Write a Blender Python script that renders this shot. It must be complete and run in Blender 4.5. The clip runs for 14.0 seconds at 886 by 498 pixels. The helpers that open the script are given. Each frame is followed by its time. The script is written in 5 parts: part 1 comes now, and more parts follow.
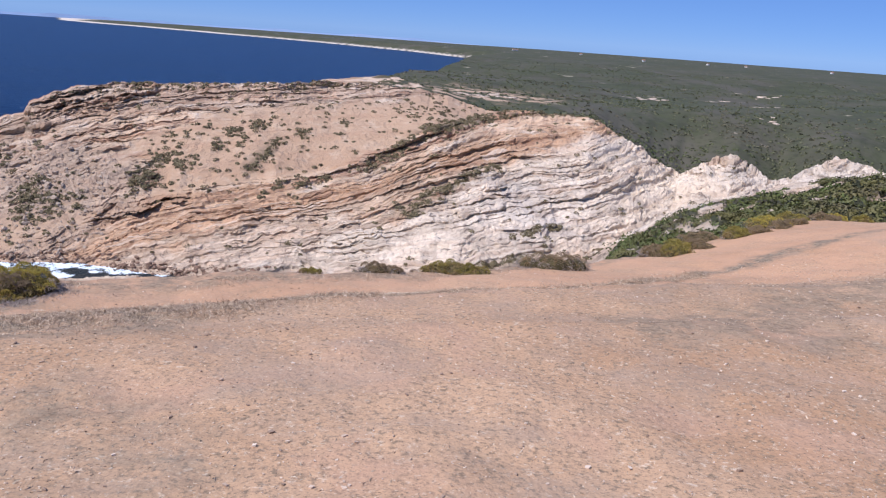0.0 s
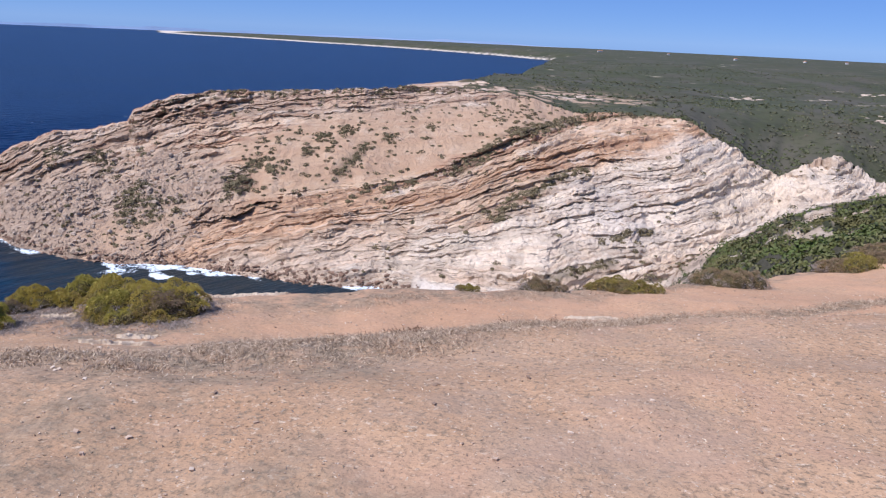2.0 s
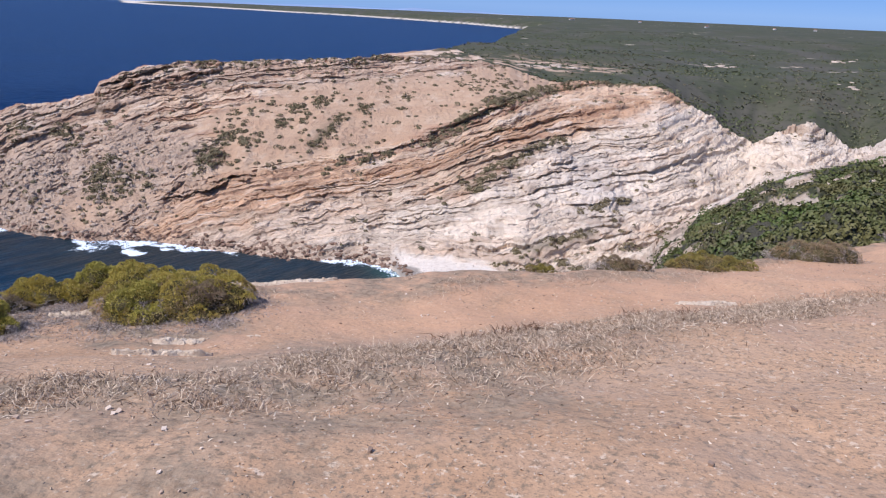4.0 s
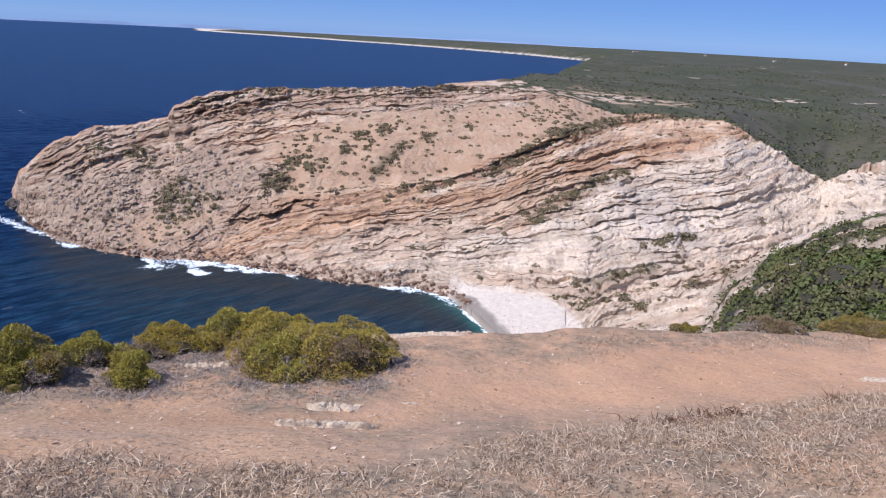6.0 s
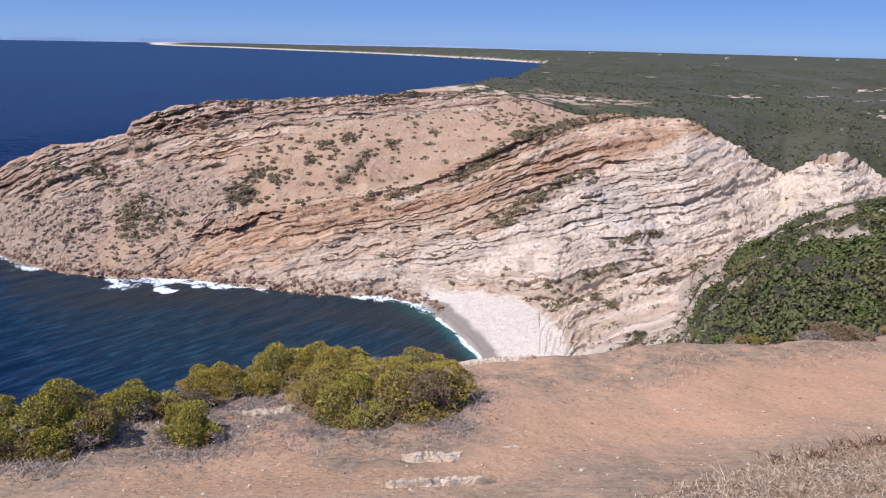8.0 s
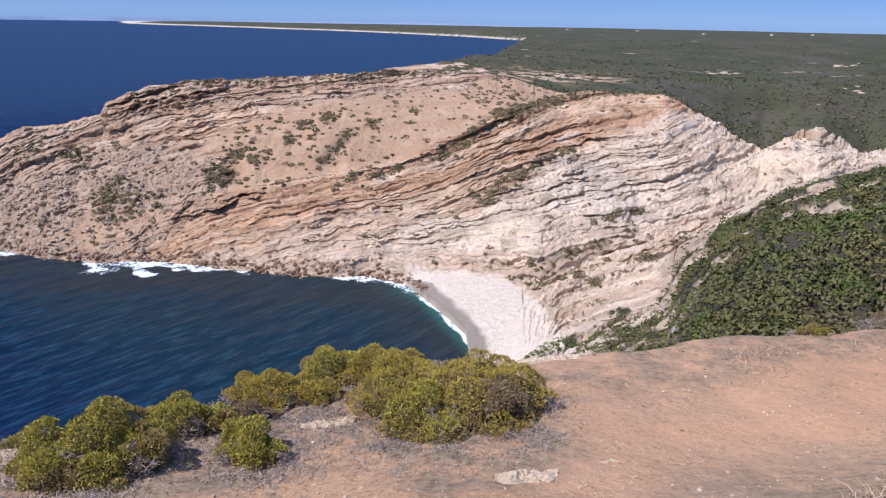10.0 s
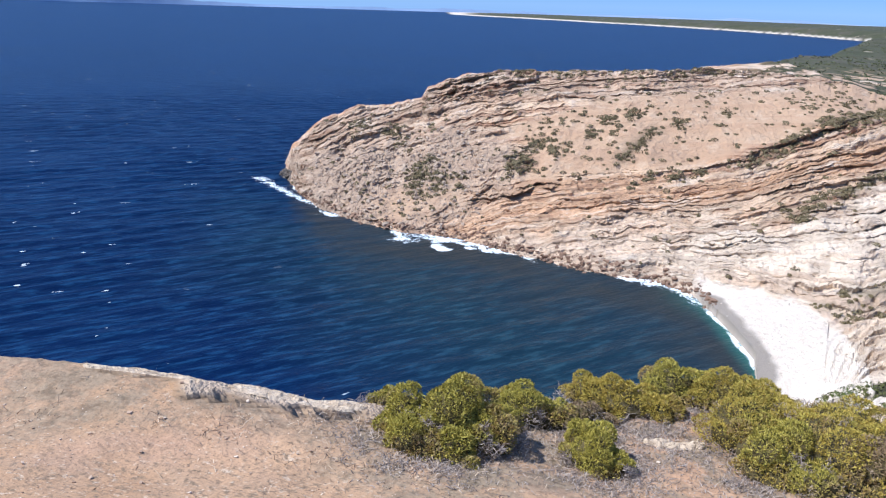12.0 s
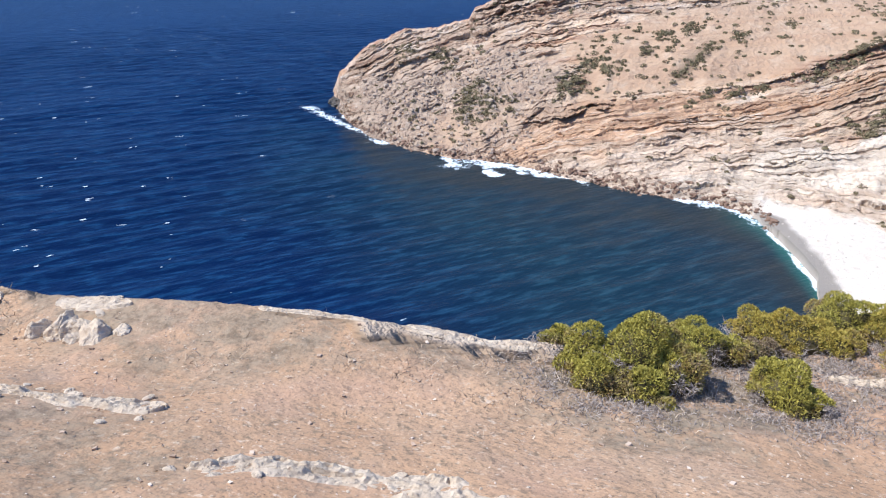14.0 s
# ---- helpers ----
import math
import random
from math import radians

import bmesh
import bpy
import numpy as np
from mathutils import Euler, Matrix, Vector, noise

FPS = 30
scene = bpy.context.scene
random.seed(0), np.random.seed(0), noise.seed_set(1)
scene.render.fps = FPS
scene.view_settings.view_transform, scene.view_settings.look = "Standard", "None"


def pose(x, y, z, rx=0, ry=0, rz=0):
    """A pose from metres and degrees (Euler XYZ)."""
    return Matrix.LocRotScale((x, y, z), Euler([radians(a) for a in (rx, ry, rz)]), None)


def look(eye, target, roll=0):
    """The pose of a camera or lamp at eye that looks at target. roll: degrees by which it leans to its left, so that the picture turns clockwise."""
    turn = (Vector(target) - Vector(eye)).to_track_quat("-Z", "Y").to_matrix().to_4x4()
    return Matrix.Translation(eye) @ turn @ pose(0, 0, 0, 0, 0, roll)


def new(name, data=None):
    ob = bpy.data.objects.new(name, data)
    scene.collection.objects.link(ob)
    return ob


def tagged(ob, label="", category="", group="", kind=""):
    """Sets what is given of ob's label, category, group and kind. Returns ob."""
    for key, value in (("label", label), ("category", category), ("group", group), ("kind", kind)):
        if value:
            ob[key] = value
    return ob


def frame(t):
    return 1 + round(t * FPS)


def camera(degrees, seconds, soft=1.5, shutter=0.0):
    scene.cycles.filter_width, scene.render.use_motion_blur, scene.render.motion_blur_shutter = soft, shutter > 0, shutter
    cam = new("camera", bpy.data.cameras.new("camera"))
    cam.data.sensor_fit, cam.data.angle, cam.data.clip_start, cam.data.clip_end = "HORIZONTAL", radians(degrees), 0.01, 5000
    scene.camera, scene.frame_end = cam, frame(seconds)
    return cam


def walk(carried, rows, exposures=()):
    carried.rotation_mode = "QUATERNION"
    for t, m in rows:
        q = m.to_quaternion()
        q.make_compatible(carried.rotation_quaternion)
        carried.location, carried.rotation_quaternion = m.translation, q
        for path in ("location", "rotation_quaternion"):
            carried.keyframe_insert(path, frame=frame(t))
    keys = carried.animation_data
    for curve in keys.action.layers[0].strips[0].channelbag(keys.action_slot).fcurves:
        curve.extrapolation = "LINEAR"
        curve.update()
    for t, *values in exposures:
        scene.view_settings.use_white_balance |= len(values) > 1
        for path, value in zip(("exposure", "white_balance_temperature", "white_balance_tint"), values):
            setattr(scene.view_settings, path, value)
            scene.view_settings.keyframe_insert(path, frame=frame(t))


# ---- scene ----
# The camera's walk along the cliff top; the sea is z = 0
cam = camera(61.3, 14.0, soft=1.2)
PATH = [
    (0.0, pose(0.000, 0.000, 60.319, 73.91, -3.86, 0.00)),
    (0.5, pose(-0.379, 0.200, 60.339, 70.29, -1.41, 3.84)),
    (1.0, pose(-0.663, 0.476, 60.304, 71.67, 0.12, 5.86)),
    (1.3, pose(-0.828, 0.595, 60.266, 71.16, -2.28, 3.92)),
    (1.5, pose(-0.994, 0.604, 60.191, 74.46, -2.42, 2.41)),
    (2.0, pose(-1.314, 1.194, 60.058, 73.86, -2.48, 6.10)),
    (2.2, pose(-1.428, 1.358, 59.952, 73.51, -1.21, 5.32)),
    (4.3, pose(-2.824, 2.665, 59.633, 70.85, -2.43, 3.80)),
    (4.5, pose(-2.931, 2.713, 59.643, 69.97, -2.90, 4.37)),
    (5.0, pose(-3.166, 2.902, 59.619, 72.67, -2.35, 9.52)),
    (5.5, pose(-3.420, 3.030, 59.595, 72.98, -4.50, 9.40)),
    (6.0, pose(-3.664, 3.087, 59.673, 73.71, -2.82, 8.55)),
    (6.5, pose(-3.888, 3.240, 59.644, 74.61, -0.13, 8.28)),
    (7.0, pose(-4.145, 3.329, 59.659, 74.77, -3.98, 6.11)),
    (7.1, pose(-4.211, 3.359, 59.653, 74.90, -3.34, 3.81)),
    (7.5, pose(-4.428, 3.422, 59.675, 73.62, -2.38, 4.90)),
    (8.0, pose(-4.670, 3.572, 59.619, 74.27, -1.23, 5.42)),
    (8.2, pose(-4.732, 3.620, 59.642, 73.57, -1.60, 6.75)),
    (10.3, pose(-5.538, 4.084, 59.584, 72.25, -0.98, 3.51)),
    (10.5, pose(-5.611, 4.109, 59.584, 71.73, -1.38, 4.05)),
    (11.0, pose(-5.756, 4.165, 59.568, 76.54, -0.21, 11.35)),
    (11.5, pose(-5.857, 4.240, 59.525, 72.74, -3.85, 19.99)),
    (12.0, pose(-6.040, 4.144, 59.531, 71.72, -1.69, 26.55)),
    (12.5, pose(-6.223, 4.076, 59.515, 67.70, -1.59, 27.98)),
    (13.0, pose(-6.400, 4.086, 59.509, 66.12, 2.00, 27.82)),
    (13.2, pose(-6.520, 4.019, 59.510, 68.68, 1.70, 30.20)),
    (13.5, pose(-6.664, 3.991, 59.514, 68.17, 0.68, 32.41)),
    (14.0, pose(-6.872, 3.911, 59.535, 66.03, 0.74, 29.62)),
]
walk(cam, PATH, [(0.0, 0.06, 5650, 18), (5.0, 0.05, 5650, 18), (8.0, 0.02, 5850, 19), (10.5, 0.06, 5850, 19), (11.0, 0.08, 5600, 15), (11.5, 0.16, 5500, 14), (12.0, 0.38, 5550, 11), (12.5, 0.42, 5600, 10), (14.0, 0.42, 5550, 10)])

# Daylight: clear summer sky, high sun behind and to the left of the walker
SUN_EL, SUN_AZ = 54.0, -124.0  # degrees; azimuth clockwise from +y
world = bpy.data.worlds.new("sky")
scene.world = world
world.use_nodes = True
wn = world.node_tree.nodes
sky = wn.new("ShaderNodeTexSky")
sky.sky_type, sky.sun_disc = "NISHITA", False
sky.sun_elevation, sky.sun_rotation = radians(SUN_EL), radians(SUN_AZ)
sky.altitude, sky.air_density, sky.dust_density, sky.ozone_density = 3500, 0.8, 0.0, 9.0
haze = wn.new("ShaderNodeMix")  # thin summer haze evens out the sky's blue
haze.data_type = "RGBA"
haze.inputs[0].default_value, haze.inputs[7].default_value = 0.5, (2.3, 4.3, 8.8, 1.0)
world.node_tree.links.new(sky.outputs[0], haze.inputs[6])
world.node_tree.links.new(haze.outputs[2], wn["Background"].inputs[0])
wn["Background"].inputs[1].default_value = 0.08
sun = new("sun", bpy.data.lights.new("sun", "SUN"))
sun.data.energy, sun.data.angle, sun.data.color = 5.0, radians(0.53), (1.0, 0.90, 0.76)
sun_way = Vector((math.sin(radians(SUN_AZ)) * math.cos(radians(SUN_EL)), math.cos(radians(SUN_AZ)) * math.cos(radians(SUN_EL)), math.sin(radians(SUN_EL))))
sun.matrix_world = look(sun_way * 100, (0, 0, 0))


# ---- materials ----
class Nodes:
    """A small hand for building node materials."""

    def __init__(self, name, rough=0.9, spec=0.2):
        self.mat = bpy.data.materials.new(name)
        self.mat.use_nodes = True
        self.t = self.mat.node_tree
        self.b = self.t.nodes["Principled BSDF"]
        self.b.inputs["Roughness"].default_value = rough
        self.b.inputs["Specular IOR Level"].default_value = spec
        self.pos = self.t.nodes.new("ShaderNodeNewGeometry").outputs["Position"]

    def put(self, socket, value):
        if isinstance(value, (int, float)):
            socket.default_value = value
        elif isinstance(value, tuple):
            socket.default_value = (*value, 1.0) if len(value) == 3 and socket.type == "RGBA" else value
        else:
            self.t.links.new(value, socket)

    def scaled(self, sx, sy, sz, rot=(0, 0, 0)):
        n = self.t.nodes.new("ShaderNodeMapping")
        self.put(n.inputs[0], self.pos)
        n.inputs["Rotation"].default_value = [radians(a) for a in rot]
        n.inputs["Scale"].default_value = (sx, sy, sz)
        return n.outputs[0]

    def combed(self, sx, sy, turn):
        """Places in a frame turned by so many degrees about z, then scaled: for marks drawn out one way."""
        n = self.t.nodes.new("ShaderNodeMapping")
        n.vector_type = "TEXTURE"
        self.put(n.inputs[0], self.pos)
        n.inputs["Rotation"].default_value = (0, 0, radians(turn))
        n.inputs["Scale"].default_value = (1 / sx, 1 / sy, 1)
        return n.outputs[0]

    def noise(self, scale, detail=4.0, rough=0.55, vector=None, distortion=0.0):
        n = self.t.nodes.new("ShaderNodeTexNoise")
        self.put(n.inputs["Vector"], vector or self.pos)
        for key, v in (("Scale", scale), ("Detail", detail), ("Roughness", rough), ("Distortion", distortion)):
            n.inputs[key].default_value = v
        return n.outputs[0]

    def cells(self, scale, feature="F1", out=0, vector=None):
        n = self.t.nodes.new("ShaderNodeTexVoronoi")
        n.feature = feature
        self.put(n.inputs["Vector"], vector or self.pos)
        n.inputs["Scale"].default_value = scale
        return n.outputs[out]

    def ramp(self, value, lo, hi, a=0.0, b=1.0):
        n = self.t.nodes.new("ShaderNodeMapRange")
        n.interpolation_type = "SMOOTHSTEP"
        for k, v in enumerate((value, lo, hi, a, b)):
            self.put(n.inputs[k], v)
        return n.outputs[0]

    def mix(self, fac, a, b):
        n = self.t.nodes.new("ShaderNodeMix")
        n.data_type = "RGBA"
        self.put(n.inputs[0], fac), self.put(n.inputs[6], a), self.put(n.inputs[7], b)
        return n.outputs[2]

    def math(self, op, a, b=0.0):
        n = self.t.nodes.new("ShaderNodeMath")
        n.operation = op
        self.put(n.inputs[0], a), self.put(n.inputs[1], b)
        return n.outputs[0]

    def attr(self, name):
        n = self.t.nodes.new("ShaderNodeAttribute")
        n.attribute_name = name
        return n.outputs

    def mask(self, name):
        return self.attr(name)[2]

    def random(self, island=False):
        if island:
            n = self.t.nodes.new("ShaderNodeNewGeometry")
            return n.outputs["Random Per Island"]
        return self.t.nodes.new("ShaderNodeObjectInfo").outputs["Random"]

    def bump(self, height, strength, distance, under=None):
        n = self.t.nodes.new("ShaderNodeBump")
        n.inputs["Strength"].default_value, n.inputs["Distance"].default_value = strength, distance
        self.put(n.inputs["Height"], height)
        if under is not None:
            self.put(n.inputs["Normal"], under)
        return n.outputs[0]

    def done(self, colour, normal=None):
        self.put(self.b.inputs["Base Color"], colour)
        if normal is not None:
            self.put(self.b.inputs["Normal"], normal)
        return self.mat


def land_material():
    """Bare soil, strata, scree, scrub and beach, told apart by the masks that the land carries."""
    m = Nodes("land", 0.92, 0.15)
    # soil of the cliff top: pinkish tan, worn paths, dry litter
    big, mid, fine = m.noise(0.35, 3), m.noise(2.2, 4), m.noise(22.0, 5, 0.65)
    soil = m.mix(m.ramp(big, 0.35, 0.65), (0.42, 0.26, 0.15), (0.51, 0.335, 0.205))
    soil = m.mix(m.ramp(mid, 0.42, 0.68, 0.0, 0.7), soil, (0.42, 0.29, 0.19))
    soil = m.mix(m.ramp(fine, 0.50, 0.66), soil, (0.24, 0.175, 0.115))
    soil = m.mix(m.ramp(m.noise(17.0, 5, 0.7), 0.57, 0.68), soil, (0.61, 0.475, 0.345))
    soil = m.mix(m.ramp(m.noise(1.1, 4, 0.6), 0.5, 0.7, 0.0, 0.6), soil, (0.50, 0.31, 0.20))
    soil = m.mix(m.ramp(m.noise(55.0, 4, 0.7), 0.54, 0.66, 0.0, 0.75), soil, (0.16, 0.12, 0.085))
    soil = m.mix(m.ramp(m.noise(0.8, 5, 0.65, m.scaled(1, 1.6, 1, (0, 0, 25))), 0.5, 0.66, 0.0, 0.4), soil, (0.34, 0.26, 0.195))
    soil = m.mix(m.ramp(m.noise(40.0, 3, 0.6), 0.62, 0.72, 0.0, 0.8), soil, (0.59, 0.48, 0.365))
    litter = m.mix(m.ramp(m.noise(14.0, 5, 0.7), 0.4, 0.65), (0.29, 0.23, 0.16), (0.14, 0.112, 0.08))
    soil = m.mix(m.math("MULTIPLY", m.mask("earth"), m.ramp(m.noise(1.3, 4, 0.6), 0.3, 0.6, 0.2, 0.6)), soil, (0.55, 0.325, 0.195))
    soil = m.mix(m.math("MULTIPLY", m.mask("dry"), m.ramp(m.noise(3.0, 5, 0.7), 0.33, 0.6)), soil, litter)
    # strata: attribute colour carries the bed's own tint and darkened partings, noise gives grain, cracks and lichen
    bed = m.attr("bed")[0]
    grain = m.noise(0.9, 6, 0.65)
    rock = m.mix(m.ramp(grain, 0.35, 0.7, 0.0, 0.4), bed, (0.45, 0.33, 0.235))
    # thin beds: streaks that run with the strata, pale faces and dark open partings, ledge shade painted in
    layers = m.t.nodes.new("ShaderNodeCombineXYZ")
    east = m.t.nodes.new("ShaderNodeSeparateXYZ")
    m.put(east.inputs[0], m.pos)
    m.put(layers.inputs[0], m.mask("strat")), m.put(layers.inputs[1], m.math("MULTIPLY", east.outputs[0], 0.11)), m.put(layers.inputs[2], m.math("MULTIPLY", east.outputs[1], 0.05))
    lam, thin = m.noise(0.75, 5, 0.72, layers.outputs[0], 0.4), m.noise(2.1, 4, 0.7, layers.outputs[0], 0.3)
    laid = m.mask("layered")
    rock = m.mix(m.math("MULTIPLY", laid, m.ramp(lam, 0.52, 0.66, 0.0, 0.6)), rock, (0.83, 0.73, 0.60))
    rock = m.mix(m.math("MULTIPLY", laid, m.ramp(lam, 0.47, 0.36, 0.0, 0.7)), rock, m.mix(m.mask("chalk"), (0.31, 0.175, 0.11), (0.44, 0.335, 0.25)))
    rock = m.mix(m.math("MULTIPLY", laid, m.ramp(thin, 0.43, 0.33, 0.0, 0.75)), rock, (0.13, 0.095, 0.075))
    rock = m.mix(m.ramp(m.noise(0.22, 5, 0.6), 0.5, 0.75, 0.0, 0.45), rock, (0.69, 0.56, 0.42))
    rock = m.mix(m.ramp(m.noise(1.6, 5, 0.7), 0.62, 0.74, 0.0, 0.6), rock, (0.17, 0.135, 0.10))
    # scrub: dark evergreen shrubs over pale soil
    tuft = m.cells(0.32, vector=m.scaled(1, 1, 0.3))
    green = m.mix(m.ramp(m.noise(0.05, 6, 0.65), 0.35, 0.65), (0.052, 0.058, 0.036), (0.080, 0.086, 0.050))
    green = m.mix(m.ramp(m.noise(0.012, 4), 0.42, 0.62, 0.0, 0.6), green, (0.095, 0.088, 0.06))
    green = m.mix(m.ramp(m.noise(0.35, 5, 0.7), 0.5, 0.75, 0.0, 0.6), green, (0.035, 0.042, 0.022))
    green = m.mix(m.ramp(m.noise(0.11, 6, 0.75), 0.44, 0.62, 0.0, 0.8), green, (0.066, 0.074, 0.038))
    green = m.mix(m.ramp(m.noise(0.02, 5, 0.7, m.scaled(1, 0.5, 1)), 0.5, 0.62, 0.0, 0.8), green, (0.098, 0.09, 0.07))
    green = m.mix(m.ramp(m.noise(0.26, 5, 0.75), 0.54, 0.66, 0.0, 0.7), green, (0.032, 0.037, 0.022))
    green = m.mix(m.ramp(m.noise(0.03, 7, 0.72), 0.62, 0.68), green, (0.42, 0.36, 0.27))
    beach = m.mix(m.ramp(m.noise(0.8, 6, 0.7), 0.35, 0.7), (0.85, 0.765, 0.66), (0.74, 0.645, 0.535))
    beach = m.mix(m.ramp(m.noise(0.9, 5, 0.75), 0.60, 0.68, 0.0, 0.6), beach, (0.42, 0.36, 0.30))
    beach = m.mix(m.mask("wet"), beach, (0.36, 0.32, 0.275))
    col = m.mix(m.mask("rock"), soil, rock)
    col = m.mix(m.mask("scrub"), col, green)
    col = m.mix(m.mask("sand"), col, beach)
    n1 = m.bump(m.noise(30.0, 4, 0.6), 0.5, 0.018, m.bump(m.noise(9.0, 3, 0.55), 0.5, 0.035))
    n2 = m.bump(m.math("MULTIPLY", m.noise(0.7, 8, 0.76), m.mask("rock")), 0.8, 1.2, n1)
    n3 = m.bump(m.math("MULTIPLY", m.math("ADD", thin, lam), laid), 0.7, 0.9, n2)
    return m.done(col, n3)


def sea_material():
    m = Nodes("sea_water", 0.35, 0.045)
    foam, shoal = m.mask("foam"), m.mask("shoal")
    deep = m.mix(m.ramp(m.noise(0.01, 4), 0.35, 0.65), (0.0018, 0.0090, 0.040), (0.0027, 0.0130, 0.053))
    # lighter streaks stand for sky reflected on the crests, put into the colour
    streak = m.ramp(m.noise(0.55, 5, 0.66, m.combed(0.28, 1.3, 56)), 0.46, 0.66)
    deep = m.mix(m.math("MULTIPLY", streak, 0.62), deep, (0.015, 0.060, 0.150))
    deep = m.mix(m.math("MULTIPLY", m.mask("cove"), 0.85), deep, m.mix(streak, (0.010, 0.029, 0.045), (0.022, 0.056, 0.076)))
    weed = m.math("MULTIPLY", m.mask("weed"), m.ramp(m.noise(0.05, 5, 0.6), 0.3, 0.6, 0.45, 0.9))
    deep = m.mix(weed, deep, (0.026, 0.032, 0.034))
    deep = m.mix(m.math("MULTIPLY", shoal, 0.8), deep, (0.03, 0.13, 0.12))
    lace = m.noise(0.55, 7, 0.78, distortion=1.6)
    white = m.ramp(m.math("ADD", lace, m.math("SUBTRACT", foam, 1.0)), 0.51, 0.58)
    caps = m.noise(0.3, 4, 0.6, m.combed(0.45, 1.3, 56))
    caps = m.math("MULTIPLY", m.ramp(caps, 0.692, 0.70), m.ramp(m.noise(0.012, 2), 0.40, 0.55))
    caps = m.math("MULTIPLY", caps, m.ramp(m.mask("cove"), 0.1, 0.6, 1.0, 0.0))
    white = m.math("MAXIMUM", white, caps)
    m.put(m.b.inputs["Roughness"], m.ramp(white, 0.0, 1.0, 0.3, 0.8))
    waves = m.bump(m.noise(0.16, 5, 0.62, m.combed(0.35, 1.3, 56)), 0.6, 1.7)
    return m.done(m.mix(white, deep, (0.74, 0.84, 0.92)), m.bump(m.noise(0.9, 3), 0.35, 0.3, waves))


LAND, SEA = land_material(), sea_material()


# ---- the lie of the land ----
def lattice(ix, iy, seed):
    h = (ix * 374761393 + iy * 668265263 + seed * 974711) & 0x7FFFFFFF
    h = ((h ^ (h >> 13)) * 1274126177) & 0x7FFFFFFF
    return ((h ^ (h >> 16)) & 0xFFFF) / 65535.0


def value_noise(x, y, seed=0):
    ix, iy = np.floor(x).astype(np.int64), np.floor(y).astype(np.int64)
    u, v = x - ix, y - iy
    u, v = u * u * (3 - 2 * u), v * v * (3 - 2 * v)
    a = lattice(ix, iy, seed) * (1 - u) + lattice(ix + 1, iy, seed) * u
    b = lattice(ix, iy + 1, seed) * (1 - u) + lattice(ix + 1, iy + 1, seed) * u
    return a * (1 - v) + b * v - 0.5


def rough(x, y, octaves=4, gain=0.5, seed=0):
    total, size = 0.0, 1.0
    for k in range(octaves):
        total = total + size * value_noise(x * 2.03**k + 17.3 * k, y * 2.03**k - 9.1 * k, seed + k)
        size *= gain
    return total


def smooth(a, b, x):
    t = np.clip((x - a) / (b - a), 0, 1)
    return t * t * (3 - 2 * t)


def along(az, table):
    """A quantity that changes with the bearing: table of (bearing, value)."""
    return np.interp(az, [p[0] for p in table], [p[1] for p in table])


# bearings in degrees from the walk's start, clockwise from +y; ranges and heights in metres
EDGE = [(-180, 60), (-120, 40), (-80, 20), (-66, 14.8), (-62, 13.82), (-60.5, 13.36), (-58, 12.97), (-55, 12.57), (-51.7, 12.19), (-48.4, 11.86), (-46, 11.72), (-44, 11.75), (-40, 11.75), (-36, 12.1), (-28, 11.8), (-20, 11.6), (-10, 11.65), (0, 12.3), (5, 13.4), (9, 14.4), (14, 15.8), (20, 18.5), (30, 25), (45, 40), (90, 60), (180, 60)]
SHORE = [(-38.8, 270), (-38.45, 258), (-37.95, 246), (-36.5, 226), (-33, 207.5), (-29, 199), (-26.2, 197), (-23.4, 189), (-19, 180), (-14.8, 175), (-10.8, 172.5), (-7.8, 167), (-5.7, 153.5), (-3.6, 140), (-3.1, 122), (-2.5, 100), (0, 80)]
TOE = [(-9, 170), (-7.8, 168), (-5.2, 168), (-1.3, 164), (2.4, 160), (5.7, 172), (9, 184), (12, 196), (16, 215), (20, 232), (26, 250), (40, 265)]
RIDGE_R = [(-39.1, 276), (-37.8, 262), (-36, 263), (-33, 264), (-28, 266), (-25, 268), (-12, 270), (-8, 280), (0, 286), (12, 284), (18, 290), (22, 300), (40, 310)]
RIDGE_Z = [(-38.75, -1), (-38.5, 4), (-38.2, 10), (-37.5, 13.8), (-35.9, 20.5), (-33.3, 24.2), (-30.6, 25.2), (-28.7, 27.5), (-28.2, 32), (-25.4, 36.6), (-22.6, 38.2), (-18, 38.8), (-12.6, 40), (-9.7, 41), (-4, 40.3), (0, 39.0), (2.5, 35), (4.2, 33.2), (8.4, 33.9), (11.6, 34.3), (13.5, 28.6), (16, 22), (18.3, 16.5), (19.4, 18.5), (21.9, 23.8), (25, 14.5), (26.5, 20), (28.4, 27), (31, 21), (35, 18), (40, 16)]
SPUR_R = [(0, 121), (8, 128), (30, 134), (45, 150)]
SPUR_Z = [(-1, 2.5), (0.9, 3), (5, 6), (8.2, 9.9), (11, 13), (12.5, 22), (15.3, 28), (18.4, 32.6), (21.4, 35.6), (24.2, 38), (30, 42), (45, 50)]
COAST = [(300, -12.5), (345, -11.3), (420, -7.2), (480, -5.2), (650, -3.0), (1000, -1.2), (1900, 0.9), (2100, 0.8), (2400, -4), (2730, -10), (3160, -18), (3800, -27), (4100, -29.5), (4900, -31)]
# where the bare slope ends and the tilted beds begin, as a share of the face's height
BEDS_TOP = [(-45, 0.0), (-28.2, 0.04), (-24.6, 0.18), (-21.8, 0.27), (-17.6, 0.345), (-13.4, 0.385), (-9.2, 0.43), (-7, 0.445), (-4.85, 0.50), (-2.7, 0.555), (-0.65, 0.62), (1.46, 0.754), (3.56, 0.908), (5, 1.02), (14, 1.50), (25, 1.95), (45, 2.6)]
